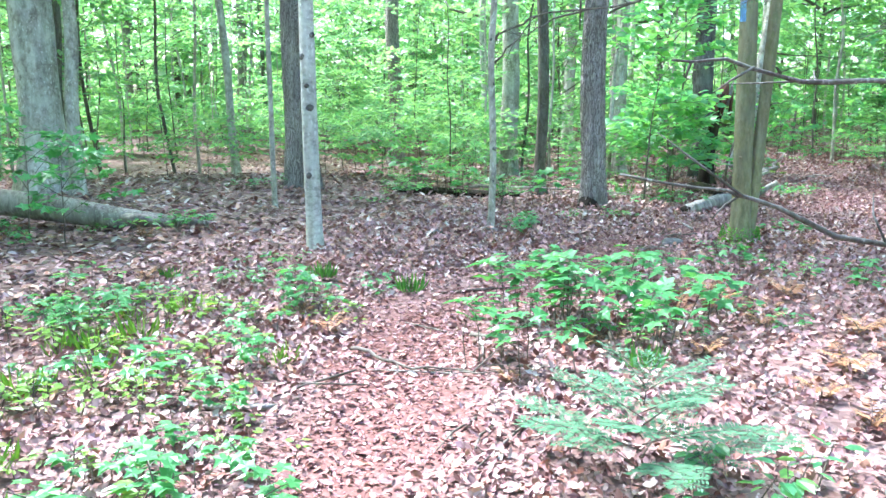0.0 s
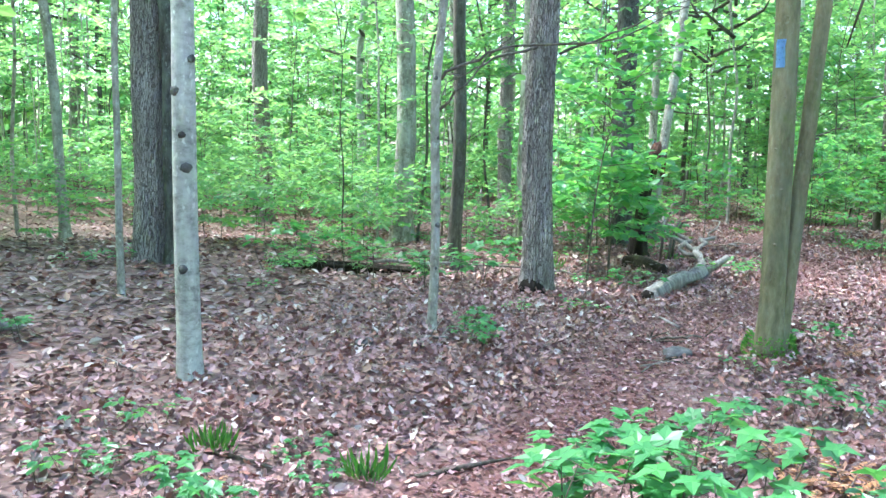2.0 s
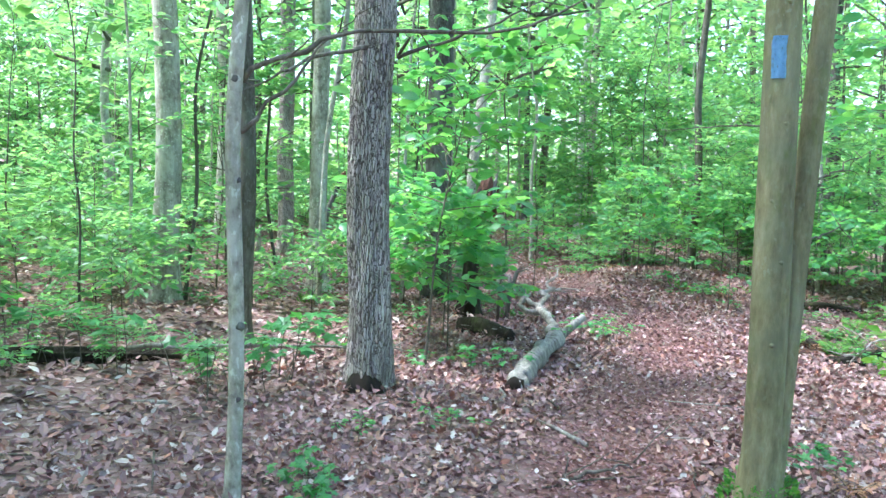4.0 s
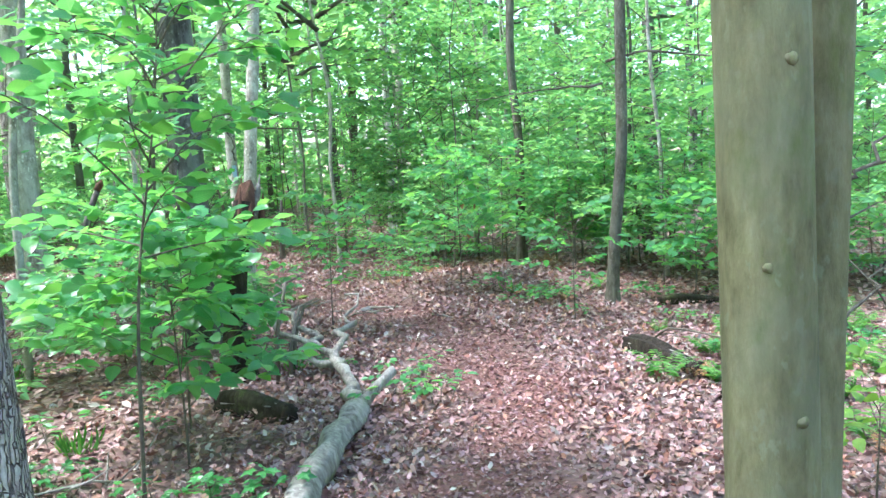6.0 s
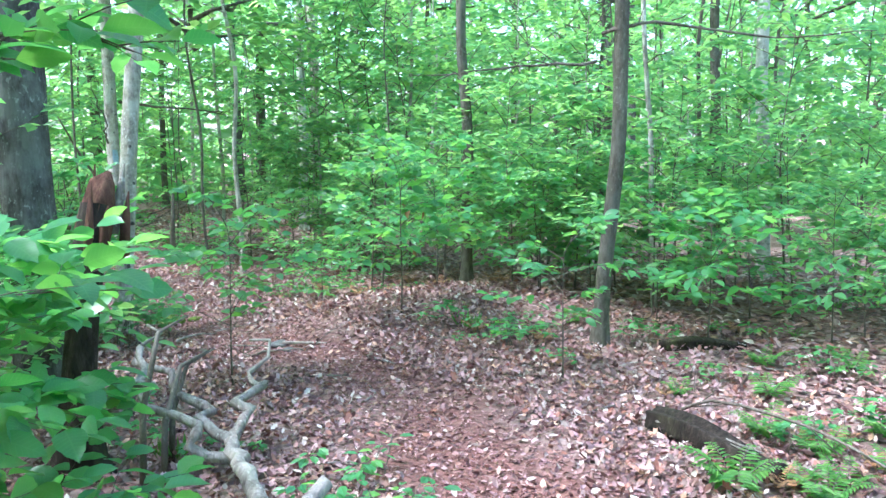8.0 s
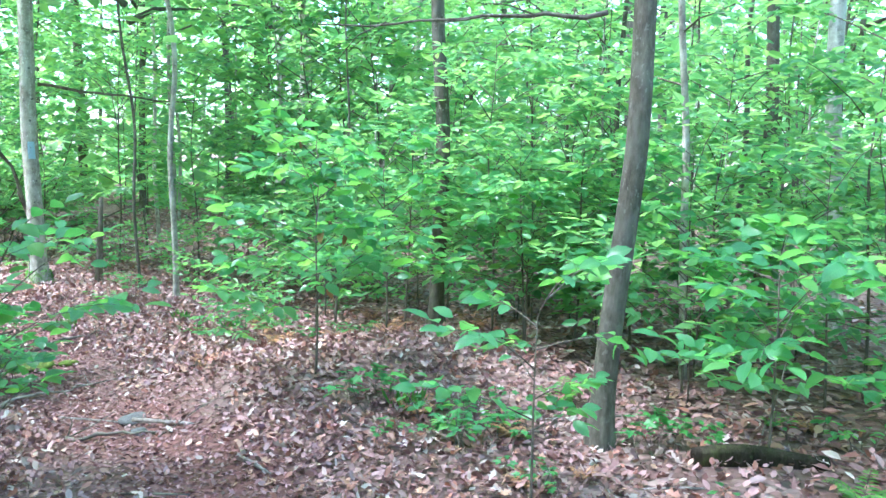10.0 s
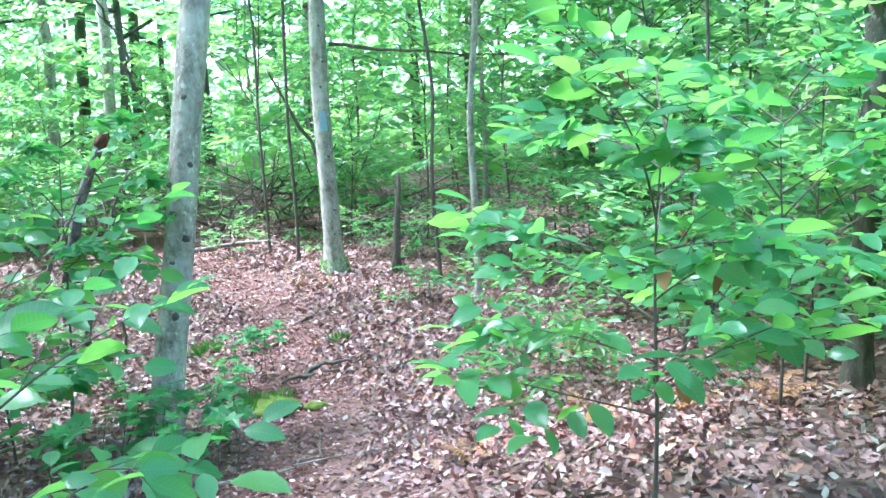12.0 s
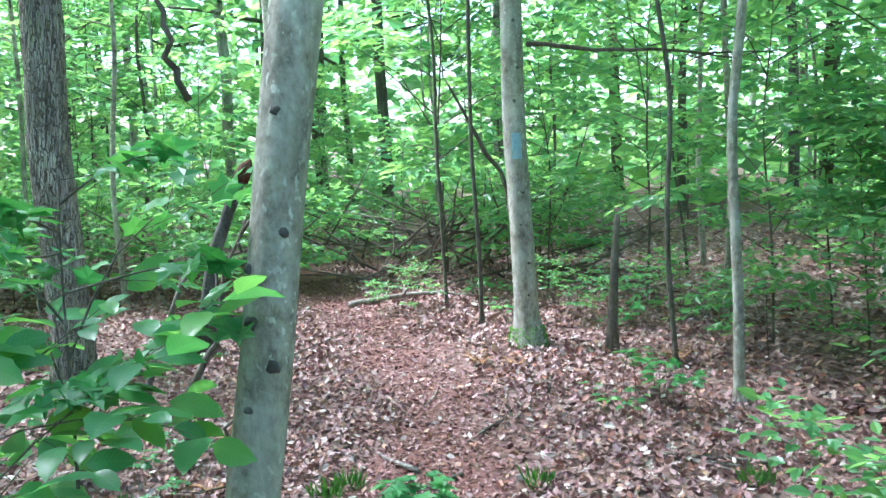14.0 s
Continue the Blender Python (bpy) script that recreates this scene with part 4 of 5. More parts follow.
bush = settle(sapling(1.3, 0.62, 18, 0.11, 0.05, 101, (0.06, -0.04), 0.25, 7, label="bushy beech sapling with broad green leaves on a mound"), 6.95, 13.45, 0, 1, False)
rng = np.random.default_rng(15)
withered = Spray(151)
for limb in bush.children:
    for foliage in limb.children[:1]:
        if rng.uniform() < 0.6:
            v = foliage.data.vertices[int(rng.integers(0, len(foliage.data.vertices)))].co
            withered.leaf((v.x, v.y, v.z), (rng.normal(0, 0.4), rng.normal(0, 0.4), -1.0), 0.075, 0.9)
part("withered_leaves", leaves("withered_leaves", BROAD, withered.P, withered.D, withered.N, withered.S, RUSTY), bush, "withered orange-brown leaves")
settle(sapling(1.1, 0.6, 16, 0.108, 0.05, 113, (0.05, 0.0), 0.25, 6, label="leafy beech seedling beside a larger one"), 8.5, 13.2, 0, 1, False)
settle(sapling(1.25, 0.75, 17, 0.135, 0.05, 102, (0.0, -0.02), 0.25, 6, label="leafy beech sapling with large green leaves beside a snag"), 2.82, 10.8, 0, 1, False)
settle(sapling(1.35, 0.75, 14, 0.12, 0.05, 103, (0.0, 0.0), 0.3, 7, label="leafy beech sapling shading a dead snag"), 3.25, 12.3, 60, 1, False)
settle(sapling(0.95, 0.5, 9, 0.1, 0.075, 104, (0.1, 0), 0.35, 4, label="low beech seedling with large green leaves"), 6.7, 11.55, 0, 1, False)
settle(sapling(2.45, 0.75, 20, 0.135, 0.05, 112, (0.06, -0.1), 0.5, 6, label="leafy beech sapling in front of a dark tree"), 2.45, 10.45, 0, 1, False)
settle(sapling(1.1, 0.6, 13, 0.105, 0.05, 105, (0, 0), 0.3, 5, label="low leafy beech seedling at the trail's edge"), 5.12, 13.1, 0, 1, False)
settle(sapling(1.1, 0.68, 18, 0.145, 0.06, 106, (0, -0.05), 0.25, 6, label="low seedling with broad serrated green leaves"), 4.92, 15.8, 0, 1, False)
settle(sapling(1.6, 0.6, 9, 0.11, 0.07, 107, (0.1, 0), 0.5, 4, LOBED, MAPLE, label="young maple with lobed green leaves"), 5.15, 16.1, 0, 1, False)
settle(sapling(2.7, 1.25, 11, 0.12, 0.06, 108, (-0.24, 0.1), 0.72, 6, label="arching beech sapling with overhanging leaves"), 4.75, 7.45, 0, 1, False)
settle(sapling(0.55, 0.4, 8, 0.1, 0.07, 109, (0, 0), 0.3, 4, BROAD, LIME, label="young yellow-green leafy seedling"), 4.75, 8.0, 0, 1, False)
settle(sapling(0.75, 0.6, 11, 0.1, 0.07, 110, (0, 0), 0.25, 5, LOBED, MAPLE, label="low maple seedlings with flat green leaves"), -3.3, 7.2, 0, 1, False)
settle(sapling(1.0, 0.7, 10, 0.1, 0.08, 111, (0, 0), 0.3, 5, LOBED, MAPLE, label="leafy maple sapling by a fallen trunk"), -3.75, 7.5, 0, 1, False)

ob = thing("sapling", 5.0, 7.2, gz(5.0, 7.2), "thin sapling whose leafy boughs reach over the trail", "sapling", "understorey saplings")
line = [(0, 0, -0.06), (-0.05, 0.03, 0.6), (-0.18, 0.1, 1.2), (-0.4, 0.25, 1.75), (-0.6, 0.4, 2.2)]
part("trunk", stem("trunk", line, [0.013, 0.011, 0.009, 0.007, 0.004], TWIG, 7), ob)
for k, (a, b_) in enumerate(((line[3], (-1.05, 0.95, 1.72)), (line[3], (-0.75, 1.15, 1.85)), (line[4], (-0.95, 0.8, 2.2)), (line[4], (-0.5, 1.2, 2.3)))):
    sp = Spray(140 + k)
    sp.bough(a, b_, 0.005, 0.12, 0.06, 5)
    limb = tagged(part("branch", tubes("branch", sp.wood, TWIG), ob), kind="stuff")
    part("foliage", leaves("foliage", BROAD, sp.P, sp.D, sp.N, sp.S, GREEN), limb)

TEMPLATES = [
    settle(sapling(2.2, 0.95, 17, 0.115, 0.05, 201, (0.05, 0), 0.18, 7, POINTED, UNDER), 9.2, 14.9, 0, 1, False),
    settle(sapling(2.8, 1.15, 19, 0.12, 0.052, 202, (-0.04, 0.03), 0.2, 8, POINTED, UNDER), 10.2, 11.6, 0, 1, False),
    settle(sapling(1.5, 0.8, 13, 0.105, 0.055, 203, (0, 0.05), 0.2, 6, POINTED, UNDER), 8.6, 13.3, 0, 1, False),
    settle(sapling(3.8, 1.45, 25, 0.135, 0.055, 204, (0.03, 0.03), 0.18, 8, POINTED, UNDER), 9.9, 16.6, 0, 1, False),
    settle(sapling(5.0, 1.7, 30, 0.15, 0.06, 205, (-0.02, 0), 0.2, 9, POINTED, UNDER), 2.3, 17.0, 0, 1, False),
    settle(sapling(0.9, 0.95, 13, 0.11, 0.05, 206, (0, 0), 0.15, 6, POINTED, UNDER, label="low spreading green shrub under the trees"), 6.0, 23.6, 0, 1, False),
]
for x, y, k, s in ((8.7, 12.1, 2, 1.0), (9.3, 12.9, 2, 1.2), (9.6, 13.7, 0, 1.0), (8.6, 14.6, 2, 1.1), (9.5, 11.2, 2, 1.1), (9.2, 10.5, 5, 1.0), (10.4, 12.3, 0, 1.0), (9.9, 10.4, 0, 0.9), (10.9, 11.2, 1, 0.9), (7.7, 15.6, 5, 0.7), (8.4, 15.6, 2, 1.0), (9.0, 16.3, 2, 1.0), (9.7, 19.0, 2, 1.2), (9.9, 18.3, 5, 1.1), (10.1, 20.1, 0, 1.1), (8.9, 13.1, 0, 0.9), (8.9, 13.9, 1, 0.8), (9.6, 12.4, 1, 0.8), (9.1, 11.4, 2, 1), (8.8, 10.6, 2, 0.8), (10.4, 13.9, 3, 0.8),
                   (9.9, 17.8, 3, 1), (9.3, 19.6, 1, 1), (8.9, 21.2, 3, 0.9), (10.3, 19.2, 3, 1), (10.2, 15.8, 1, 1), (9.5, 18.3, 0, 0.8), (9.1, 19.3, 5, 0.7), (9.3, 17.3, 5, 0.6), (8.9, 20.4, 5, 0.6), (8.1, 20.8, 5, 0.5), (6.6, 21.6, 5, 0.4), (3.0, 19.2, 5, 0.5), (-0.6, 10.6, 5, 0.3), (0.35, 11.1, 5, 0.35), (-0.1, 11.8, 5, 0.45), (0.75, 10.4, 5, 0.28), (10.8, 15.2, 3, 1), (8.2, 22.2, 1, 1)):
    settle(TEMPLATES[k], x, y, abs(x) * 77 % 360, s)


def is_open(x, y):
    """The bare litter floor along the trail."""
    d = float(to_trail(x, y))
    edge = 0.8 * noise.noise(Vector((x * 0.35, y * 0.35, 0)))
    if d < 2.4 + edge and y < 22.5:
        return True
    if x < 3.2 and y < 12.6 + edge and x > -5.5:
        return True
    if 2.0 < x < 6 and 14.5 < y < 21.5:
        return True
    if 5.5 < x < 9.2 and 15.5 < y < 20.6:
        return True
    return 3 < x < 8.6 and 7.6 < y < 11.4 or (y < 2 and d < 4)


rng = np.random.default_rng(9)
count = 0
spots = []
while count < 165:
    x, y = rng.uniform(-17, 26), rng.uniform(-8, 36)
    far = math.hypot(x - 4, y - 10)
    if is_open(x, y) or far > 22 or any((x - a) ** 2 + (y - c) ** 2 < 1.3 for a, c in spots):
        continue
    if y < 3 and rng.uniform() < 0.75:
        continue
    spots.append((x, y))
    k = int(rng.choice([0, 1, 3, 3, 4, 4, 5, 5, 5]) if far > 10 else rng.choice([0, 0, 1, 2, 2, 5]))
    settle(TEMPLATES[k], x, y, rng.uniform(0, 360), rng.uniform(0.75, 1.2))
    count += 1

count = 0
while count < 110:
    x, y = rng.uniform(-13, 20), rng.uniform(3, 30)
    if is_open(x, y) or math.hypot(x - 4, y - 11) > 18:
        continue
    settle(TEMPLATES[5], x, y, rng.uniform(0, 360), rng.uniform(0.7, 1.3))
    count += 1

for x, y, k, s in ((-2.6, 12.9, 5, 0.8), (-1.4, 13.3, 5, 0.9), (-0.4, 12.9, 5, 0.8), (0.5, 13.2, 5, 0.9), (-3.4, 12.2, 5, 0.8), (2.3, 12.9, 5, 0.8), (3.0, 13.7, 5, 0.9), (-0.9, 14.6, 2, 1.0), (0.2, 15.0, 2, 1.1), (-4.3, 13.2, 2, 1.0), (4.6, 22.6, 5, 1.0), (3.4, 23.2, 5, 1.2), (2.4, 22.3, 5, 1.0), (5.4, 23.9, 5, 1.1), (4.2, 24.6, 0, 0.9), (2.8, 24.8, 1, 0.9), (7.8, 23.4, 5, 1.1), (1.4, 21.2, 5, 1.1), (1.0, 23.0, 0, 1.0), (6.9, 24.6, 0, 0.9), (3.6, 26.4, 3, 0.8), (5.9, 26.6, 1, 0.9), (0.6, 19.4, 5, 1.0), (1.6, 18.6, 0, 0.8)):
    settle(TEMPLATES[k], x, y, x * 57 % 360, s)

# thin bare-stemmed poles standing all through the understorey
POLES = []
for k, (h, r, bark_, lab) in enumerate(((6.5, 0.022, BEECH, "thin grey pole sapling with sparse leaves"), (5.0, 0.015, POLE, "whip-thin brown sapling with sparse leaves"), (8.0, 0.034, BEECH, "slim grey pole tree with a few leafy boughs"), (7.0, 0.027, POLE, "slim dark pole sapling leaning a little"))):
    ob = thing("pole_sapling", 0, 0, 0, lab, "sapling", "pole saplings")
    line = wander(h, ((-0.03, 0.05, 0.01, -0.07)[k], (0.02, -0.03, 0.04, 0.0)[k]), 80 + k, 0.16, 0.3, -0.06)
    part("trunk", stem("trunk", line, taper(line, r, h, 0.75), bark_, 7, seed=k), ob)
    sp = Spray(90 + k, False)
    for b_ in range(15):
        z = h * (0.28 + 0.7 * b_ / 15)
        c, _ = along(line, [0] * len(line), z)
        a, L = b_ * 2.4, sp.rng.uniform(0.35, 0.95)
        sp.bough(c, np.array(c) + (math.cos(a) * L, math.sin(a) * L, L * sp.rng.uniform(0.0, 0.6)), r * 0.3, 0.115, 0.07, 5)
    sp.put(ob, POINTED, UNDER, TWIG)
    POLES.append(settle(ob, *((0.7, 14.2), (8.9, 16.0), (9.4, 20.6), (2.9, 16.4))[k], 0, 1, False))
rng = np.random.default_rng(12)
count = 0
while count < 150:
    x, y = rng.uniform(-9, 17), rng.uniform(7, 31)
    if is_open(x, y) or float(to_trail(x, y)) < 2.0 or math.hypot(x - 4, y - 12) > 19:
        continue
    settle(POLES[count % 4], x, y, rng.uniform(0, 360), rng.uniform(0.75, 1.2))
    count += 1

# tall trees further off
TALL = []
for k, (dia, mat_, hh) in enumerate([(0.22, BEECH, 13), (0.3, OAK, 15), (0.14, POLE, 11), (0.18, BIRCHY, 12), (0.24, DARK, 14)]):
    lab = ("grey beech in the woods", "rough-barked oak in the woods", "slim pole tree in the woods", "pale slim tree in the woods", "dark-barked tree in the woods")[k]
    spot = ((-7, 16), (-1, 18), (5.5, 19 + 9), (12, 22), (13.5, 16))[k]
    ob, _, _ = tree(spot[0], spot[1], dia, mat_, lab, hh, (0.01 * (k - 2), 0.01), 60 + k, 12, wobble=0.08, crown=False, group="forest trees")
    high_crown(ob, hh, 3.6, 160 + k, 1300, 0.32, 0.26)
    TALL.append(ob)
count, first_tall = 0, len(spots)
while count < 60:
    x, y = rng.uniform(-24, 34), rng.uniform(-16, 46)
    far = math.hypot(x - 4, y - 10)
    if is_open(x, y) or float(to_trail(x, y)) < 8 or any((x - a) ** 2 + (y - c) ** 2 < 4 for a, c in spots[first_tall:]):
        continue
    spots.append((x, y))
    settle(TALL[count % 5], x, y, rng.uniform(0, 360), rng.uniform(0.8, 1.2))
    count += 1

# the first three are added to shade the litter, mostly outside the view
for k, (x, y) in enumerate(((-7.4, 12.4), (-5.7, 12.8), (1.0, 20.4), (4.2, 29.4), (6.4, 31.8), (2.2, 31.4), (9.4, 30.6), (12.6, 29.0))):
    settle(TALL[(0, 2, 3)[k % 3]], x, y, 40 * k, 0.85 + 0.04 * k)

# far woods closing the view all round
rng = np.random.default_rng(21)
n = 150000
a, rr = rng.uniform(0, 2 * math.pi, n), 23 + 34 * rng.uniform(0, 1, n) ** 1.3
px, py = 4 + rr * np.cos(a), 10 + rr * np.sin(a)
pz = ground(px, py) + 13 * rng.uniform(0, 1, n) ** 1.6
clump = np.sin(px * 0.9) * np.sin(py * 0.8 + 1) * np.sin(pz * 1.1 + 0.6 * px)
keep = clump > -0.35
P = np.stack([px, py, pz], -1)[keep]
me = leaves("far_foliage", DIAMOND, P, rng.normal(0, 1, P.shape) * (1, 1, 0.4), np.array([0, 0, 1.0]) + rng.normal(0, 0.6, P.shape), rng.uniform(0.32, 0.75, len(P)), GREEN_FAR)
tagged(new("far_foliage", me), "distant green leaves of dense summer woods", "foliage", kind="stuff")
bits = []
for k in range(150):
    a, rr = rng.uniform(0, 6.28), rng.uniform(24, 55)
    x, y, r = 4 + rr * math.cos(a), 10 + rr * math.sin(a), rng.uniform(0.06, 0.2)
    z = gz(x, y)
    bits.append(tube_arrays([(x, y, z - 0.2), (x + rng.normal(0, 0.2), y, z + 5), (x + rng.normal(0, 0.4), y, z + 13)], [r, r * 0.8, r * 0.4], 7, seed=k))
tagged(new("far_trunks", tubes("far_trunks", bits, POLE)), "distant grey trunks of the woods", "trees", kind="stuff")

# seedlings, ferns and tufts on the floor


def seedling(stems, h, size, seed, shape, mat, label, group):
    ob = thing("seedling", 0, 0, 0, label, "seedling", group)
    sp = Spray(seed)
    for k in range(stems):
        a = sp.rng.uniform(0, 6.28)
        rr = 0.12 * math.sqrt(k)
        foot = np.array([math.cos(a) * rr, math.sin(a) * rr, -0.02])
        tip = foot + np.array([sp.rng.normal(0, 0.06), sp.rng.normal(0, 0.06), h * sp.rng.uniform(0.6, 1.1)])
        sp.wood.append(tube_arrays([tuple(foot), tuple((foot + tip) / 2 + sp.rng.normal(0, 0.01, 3)), tuple(tip)], [0.004, 0.003, 0.0015], 3, caps=False))
        for j in range(sp.rng.integers(5, 9)):
            b_ = sp.rng.uniform(0, 6.28)
            p = foot + (tip - foot) * sp.rng.uniform(0.65, 1.0)
            d = np.array([math.cos(b_), math.sin(b_), sp.rng.uniform(-0.1, 0.2)])
            q = p + d * size * 0.5
            sp.wood.append(tube_arrays([tuple(p), tuple(q)], [0.0015, 0.001], 3, caps=False))
            sp.leaf(q, d + (0, 0, -0.15), size, 0.25)
    sp.put(ob, shape, mat, TWIG, "foliage")
    return ob


def fern(fronds, L, seed, label, mat=FERN):
    ob = thing("fern", 0, 0, 0, label, "fern", "floor plants")
    sp = Spray(seed)
    for k in range(fronds):
        a = k * 2.4 + sp.rng.uniform(-0.4, 0.4)
        ln = L * sp.rng.uniform(0.7, 1.1)
        out = np.array([math.cos(a), math.sin(a), 0])
        line = [out * ln * t * 0.72 + np.array([0, 0, ln * (1.15 * t - 0.75 * t * t)]) for t in np.linspace(0, 1, 6)]
        sp.wood.append(tube_arrays([tuple(p) for p in line], [0.003, 0.0026, 0.002, 0.0015, 0.001, 0.0006], 3))
        side = np.cross(out, (0, 0, 1.0))
        for j in range(26):
            t = 0.12 + 0.86 * j / 26
            i = min(4, int(t * 5))
            p = line[i] + (line[i + 1] - line[i]) * (t * 5 - i)
            sp.leaf(p, side * (1 if j % 2 else -1) + out * 0.45, ln * 0.32 * (1.05 - t), 0.15)
    sp.put(ob, (OVAL[0] * (1, 0.6, 1), OVAL[1]), mat, TWIG, "fronds")
    return ob


def tuft(blades, h, seed, label, mat=FERN, kind="grass_tuft"):
    ob = thing(kind, 0, 0, 0, label, "grass", "floor plants")
    sp = Spray(seed)
    for k in range(blades):
        a = sp.rng.uniform(0, 6.28)
        out = np.array([math.cos(a), math.sin(a), 0])
        sp.P.append(out * sp.rng.uniform(0, 0.07) + sp.rng.normal(0, 0.02, 3) * (1, 1, 0)), sp.D.append(out * sp.rng.uniform(0.1, 0.9) + (0, 0, 1)), sp.N.append(out), sp.S.append(h * sp.rng.uniform(0.5, 1.1))
    sp.put(ob, (OVAL[0] * (1, 0.045, 1), OVAL[1]), mat, TWIG, "foliage")
    return ob


def hemlock_bough(sp, a, b, r, needle=0.024):
    a, b = np.array(a, float), np.array(b, float)
    L = np.linalg.norm(b - a)
    d = (b - a) / L
    side = np.cross(d, (0, 0, 1.0))
    side /= np.linalg.norm(side)
    line = [a + (b - a) * t + np.array([0, 0, 0.1 * L * math.sin(2.5 * t)]) for t in np.linspace(0, 1, 5)]
    sp.wood.append(tube_arrays([tuple(p) for p in line], [r, r * 0.8, r * 0.6, r * 0.4, r * 0.2], 5))
    for k in range(int(L / 0.026)):
        t = 0.2 + 0.8 * k / (L / 0.026)
        p = a + (b - a) * t + np.array([0, 0, 0.1 * L * math.sin(2.5 * t)])
        e = d * 0.8 + side * (1 if k % 2 else -1) * sp.rng.uniform(0.5, 1) + (0, 0, sp.rng.uniform(-0.2, 0.1))
        ln = 0.3 * L * (1.1 - t) * sp.rng.uniform(0.6, 1.2) + 0.03
        q = p + e * ln
        sp.wood.append(tube_arrays([tuple(p), tuple(q)], [r * 0.2, r * 0.1], 3))
        es = np.cross(e, (0, 0, 1.0))
        for j in range(int(ln / 0.005)):
            sp.leaf(p + (q - p) * (j * 0.005 / ln), es * (1 if j % 2 else -1) + e * 0.5, needle, 0.2)


# hemlock whose boughs reach in over the trail's start
ob = thing("hemlock_tree", 3.1, 3.3, gz(3.1, 3.3), "dark evergreen hemlock with bare lower boughs", "tree")
pts = wander(9, (0, 0), 71, 0.03, 0.3)
part("trunk", stem("trunk", pts, taper(pts, 0.09, 9, 0.7), DARK, 12, flare=0.4), ob)
bare_branch(ob, [(-0.05, 0.05, 1.62), (-0.9, 0.6, 1.42), (-1.5, 0.6, 1.42), (-1.9, 0.5, 1.5), (-2.2, 0.35, 1.5)], 0.018, DARK, seed=21, twigs=6)
bare_branch(ob, [(-0.05, 0.05, 0.6), (-0.9, 0.35, 0.68), (-1.5, 0.32, 0.76), (-1.85, 0.27, 0.92), (-2.0, 0.3, 0.95), (-2.4, 0.35, 1.02)], 0.018, DARK, seed=22, twigs=4)
bare_branch(ob, [(-0.05, 0.1, 2.2), (-0.8, 0.9, 2.05), (-1.3, 1.3, 2.1), (-1.9, 1.5, 2.2)], 0.018, DARK, seed=24, twigs=6)
bare_branch(ob, [(-0.05, 0.0, 2.1), (-1.2, 0.3, 1.85), (-2.0, 0.3, 1.95), (-2.6, 0.4, 1.8)], 0.018, DARK, seed=23, twigs=4)
sp = Spray(72)
hemlock_bough(sp, (-2.1, 0.3, 1.93), (-3.0, 0.75, 1.76), 0.006)
hemlock_bough(sp, (-1.2, 0.3, 1.85), (-1.7, 1.3, 1.7), 0.006)
hemlock_bough(sp, (-0.1, 0.1, 1.9), (-1.0, 1.2, 1.55), 0.008)
hemlock_bough(sp, (-0.1, 0.1, 0.6), (-1.2, 0.2, 0.5), 0.008)
hemlock_bough(sp, (-0.1, -0.1, 0.5), (-1.1, -0.4, 0.42), 0.008)
sp.put(ob, NEEDLES, NEEDLE, TWIG, "needles")

ob = thing("hemlock_seedling", 0.62, 2.75, gz(0.62, 2.75), "small blue-green hemlock seedling on litter", "seedling")
sp = Spray(73)
for k in range(15):
    a = k * 2.4
    z = 0.06 + 0.024 * k
    hemlock_bough(sp, (0, 0, z), (math.cos(a) * (0.55 - 0.025 * k), math.sin(a) * (0.5 - 0.025 * k), z + 0.1), 0.003, 0.034)
sp.put(ob, NEEDLES, NEEDLE, TWIG, "needles")

SEEDS = [
    settle(seedling(7, 0.35, 0.1, 301, LOBED, MAPLE, "cluster of green maple seedlings on leaf litter", "floor plants"), 0.75, 4.55, 0, 1.15, False),
    settle(seedling(5, 0.16, 0.06, 302, LOBED, MAPLE, "tiny maple seedlings on leaf litter", "floor plants"), -1.2, 4.6, 0, 1, False),
    settle(seedling(6, 0.2, 0.065, 303, OVAL, GREEN, "small green seedlings on leaf litter", "floor plants"), 4.45, 10.95, 0, 1, False),
    settle(seedling(6, 0.14, 0.05, 304, OVAL, LIME, "small yellow-green seedlings on leaf litter", "floor plants"), -1.6, 3.6, 0, 1, False),
    settle(seedling(3, 0.42, 0.11, 305, LOBED, MAPLE, "maple seedling with a few broad leaves", "floor plants"), 6.15, 16.65, 0, 1, False),
]
FERNS = [settle(fern(7, 0.42, 401, "green fern among logs"), 5.75, 9.85, 0, 1, False), settle(fern(5, 0.3, 402, "small green fern on leaf litter"), 6.5, 9.75, 0, 1, False),
         settle(fern(5, 0.26, 403, "dry rust-brown fern on leaf litter", RUSTY), 2.3, 4.6, 0, 1, False)]
TUFTS = [settle(tuft(60, 0.14, 501, "small tuft of green grass"), -0.9, 5.9, 0, 1, False), settle(tuft(40, 0.11, 502, "thin tuft of yellow-green grass", LIME), -1.7, 2.9, 0, 1, False)]
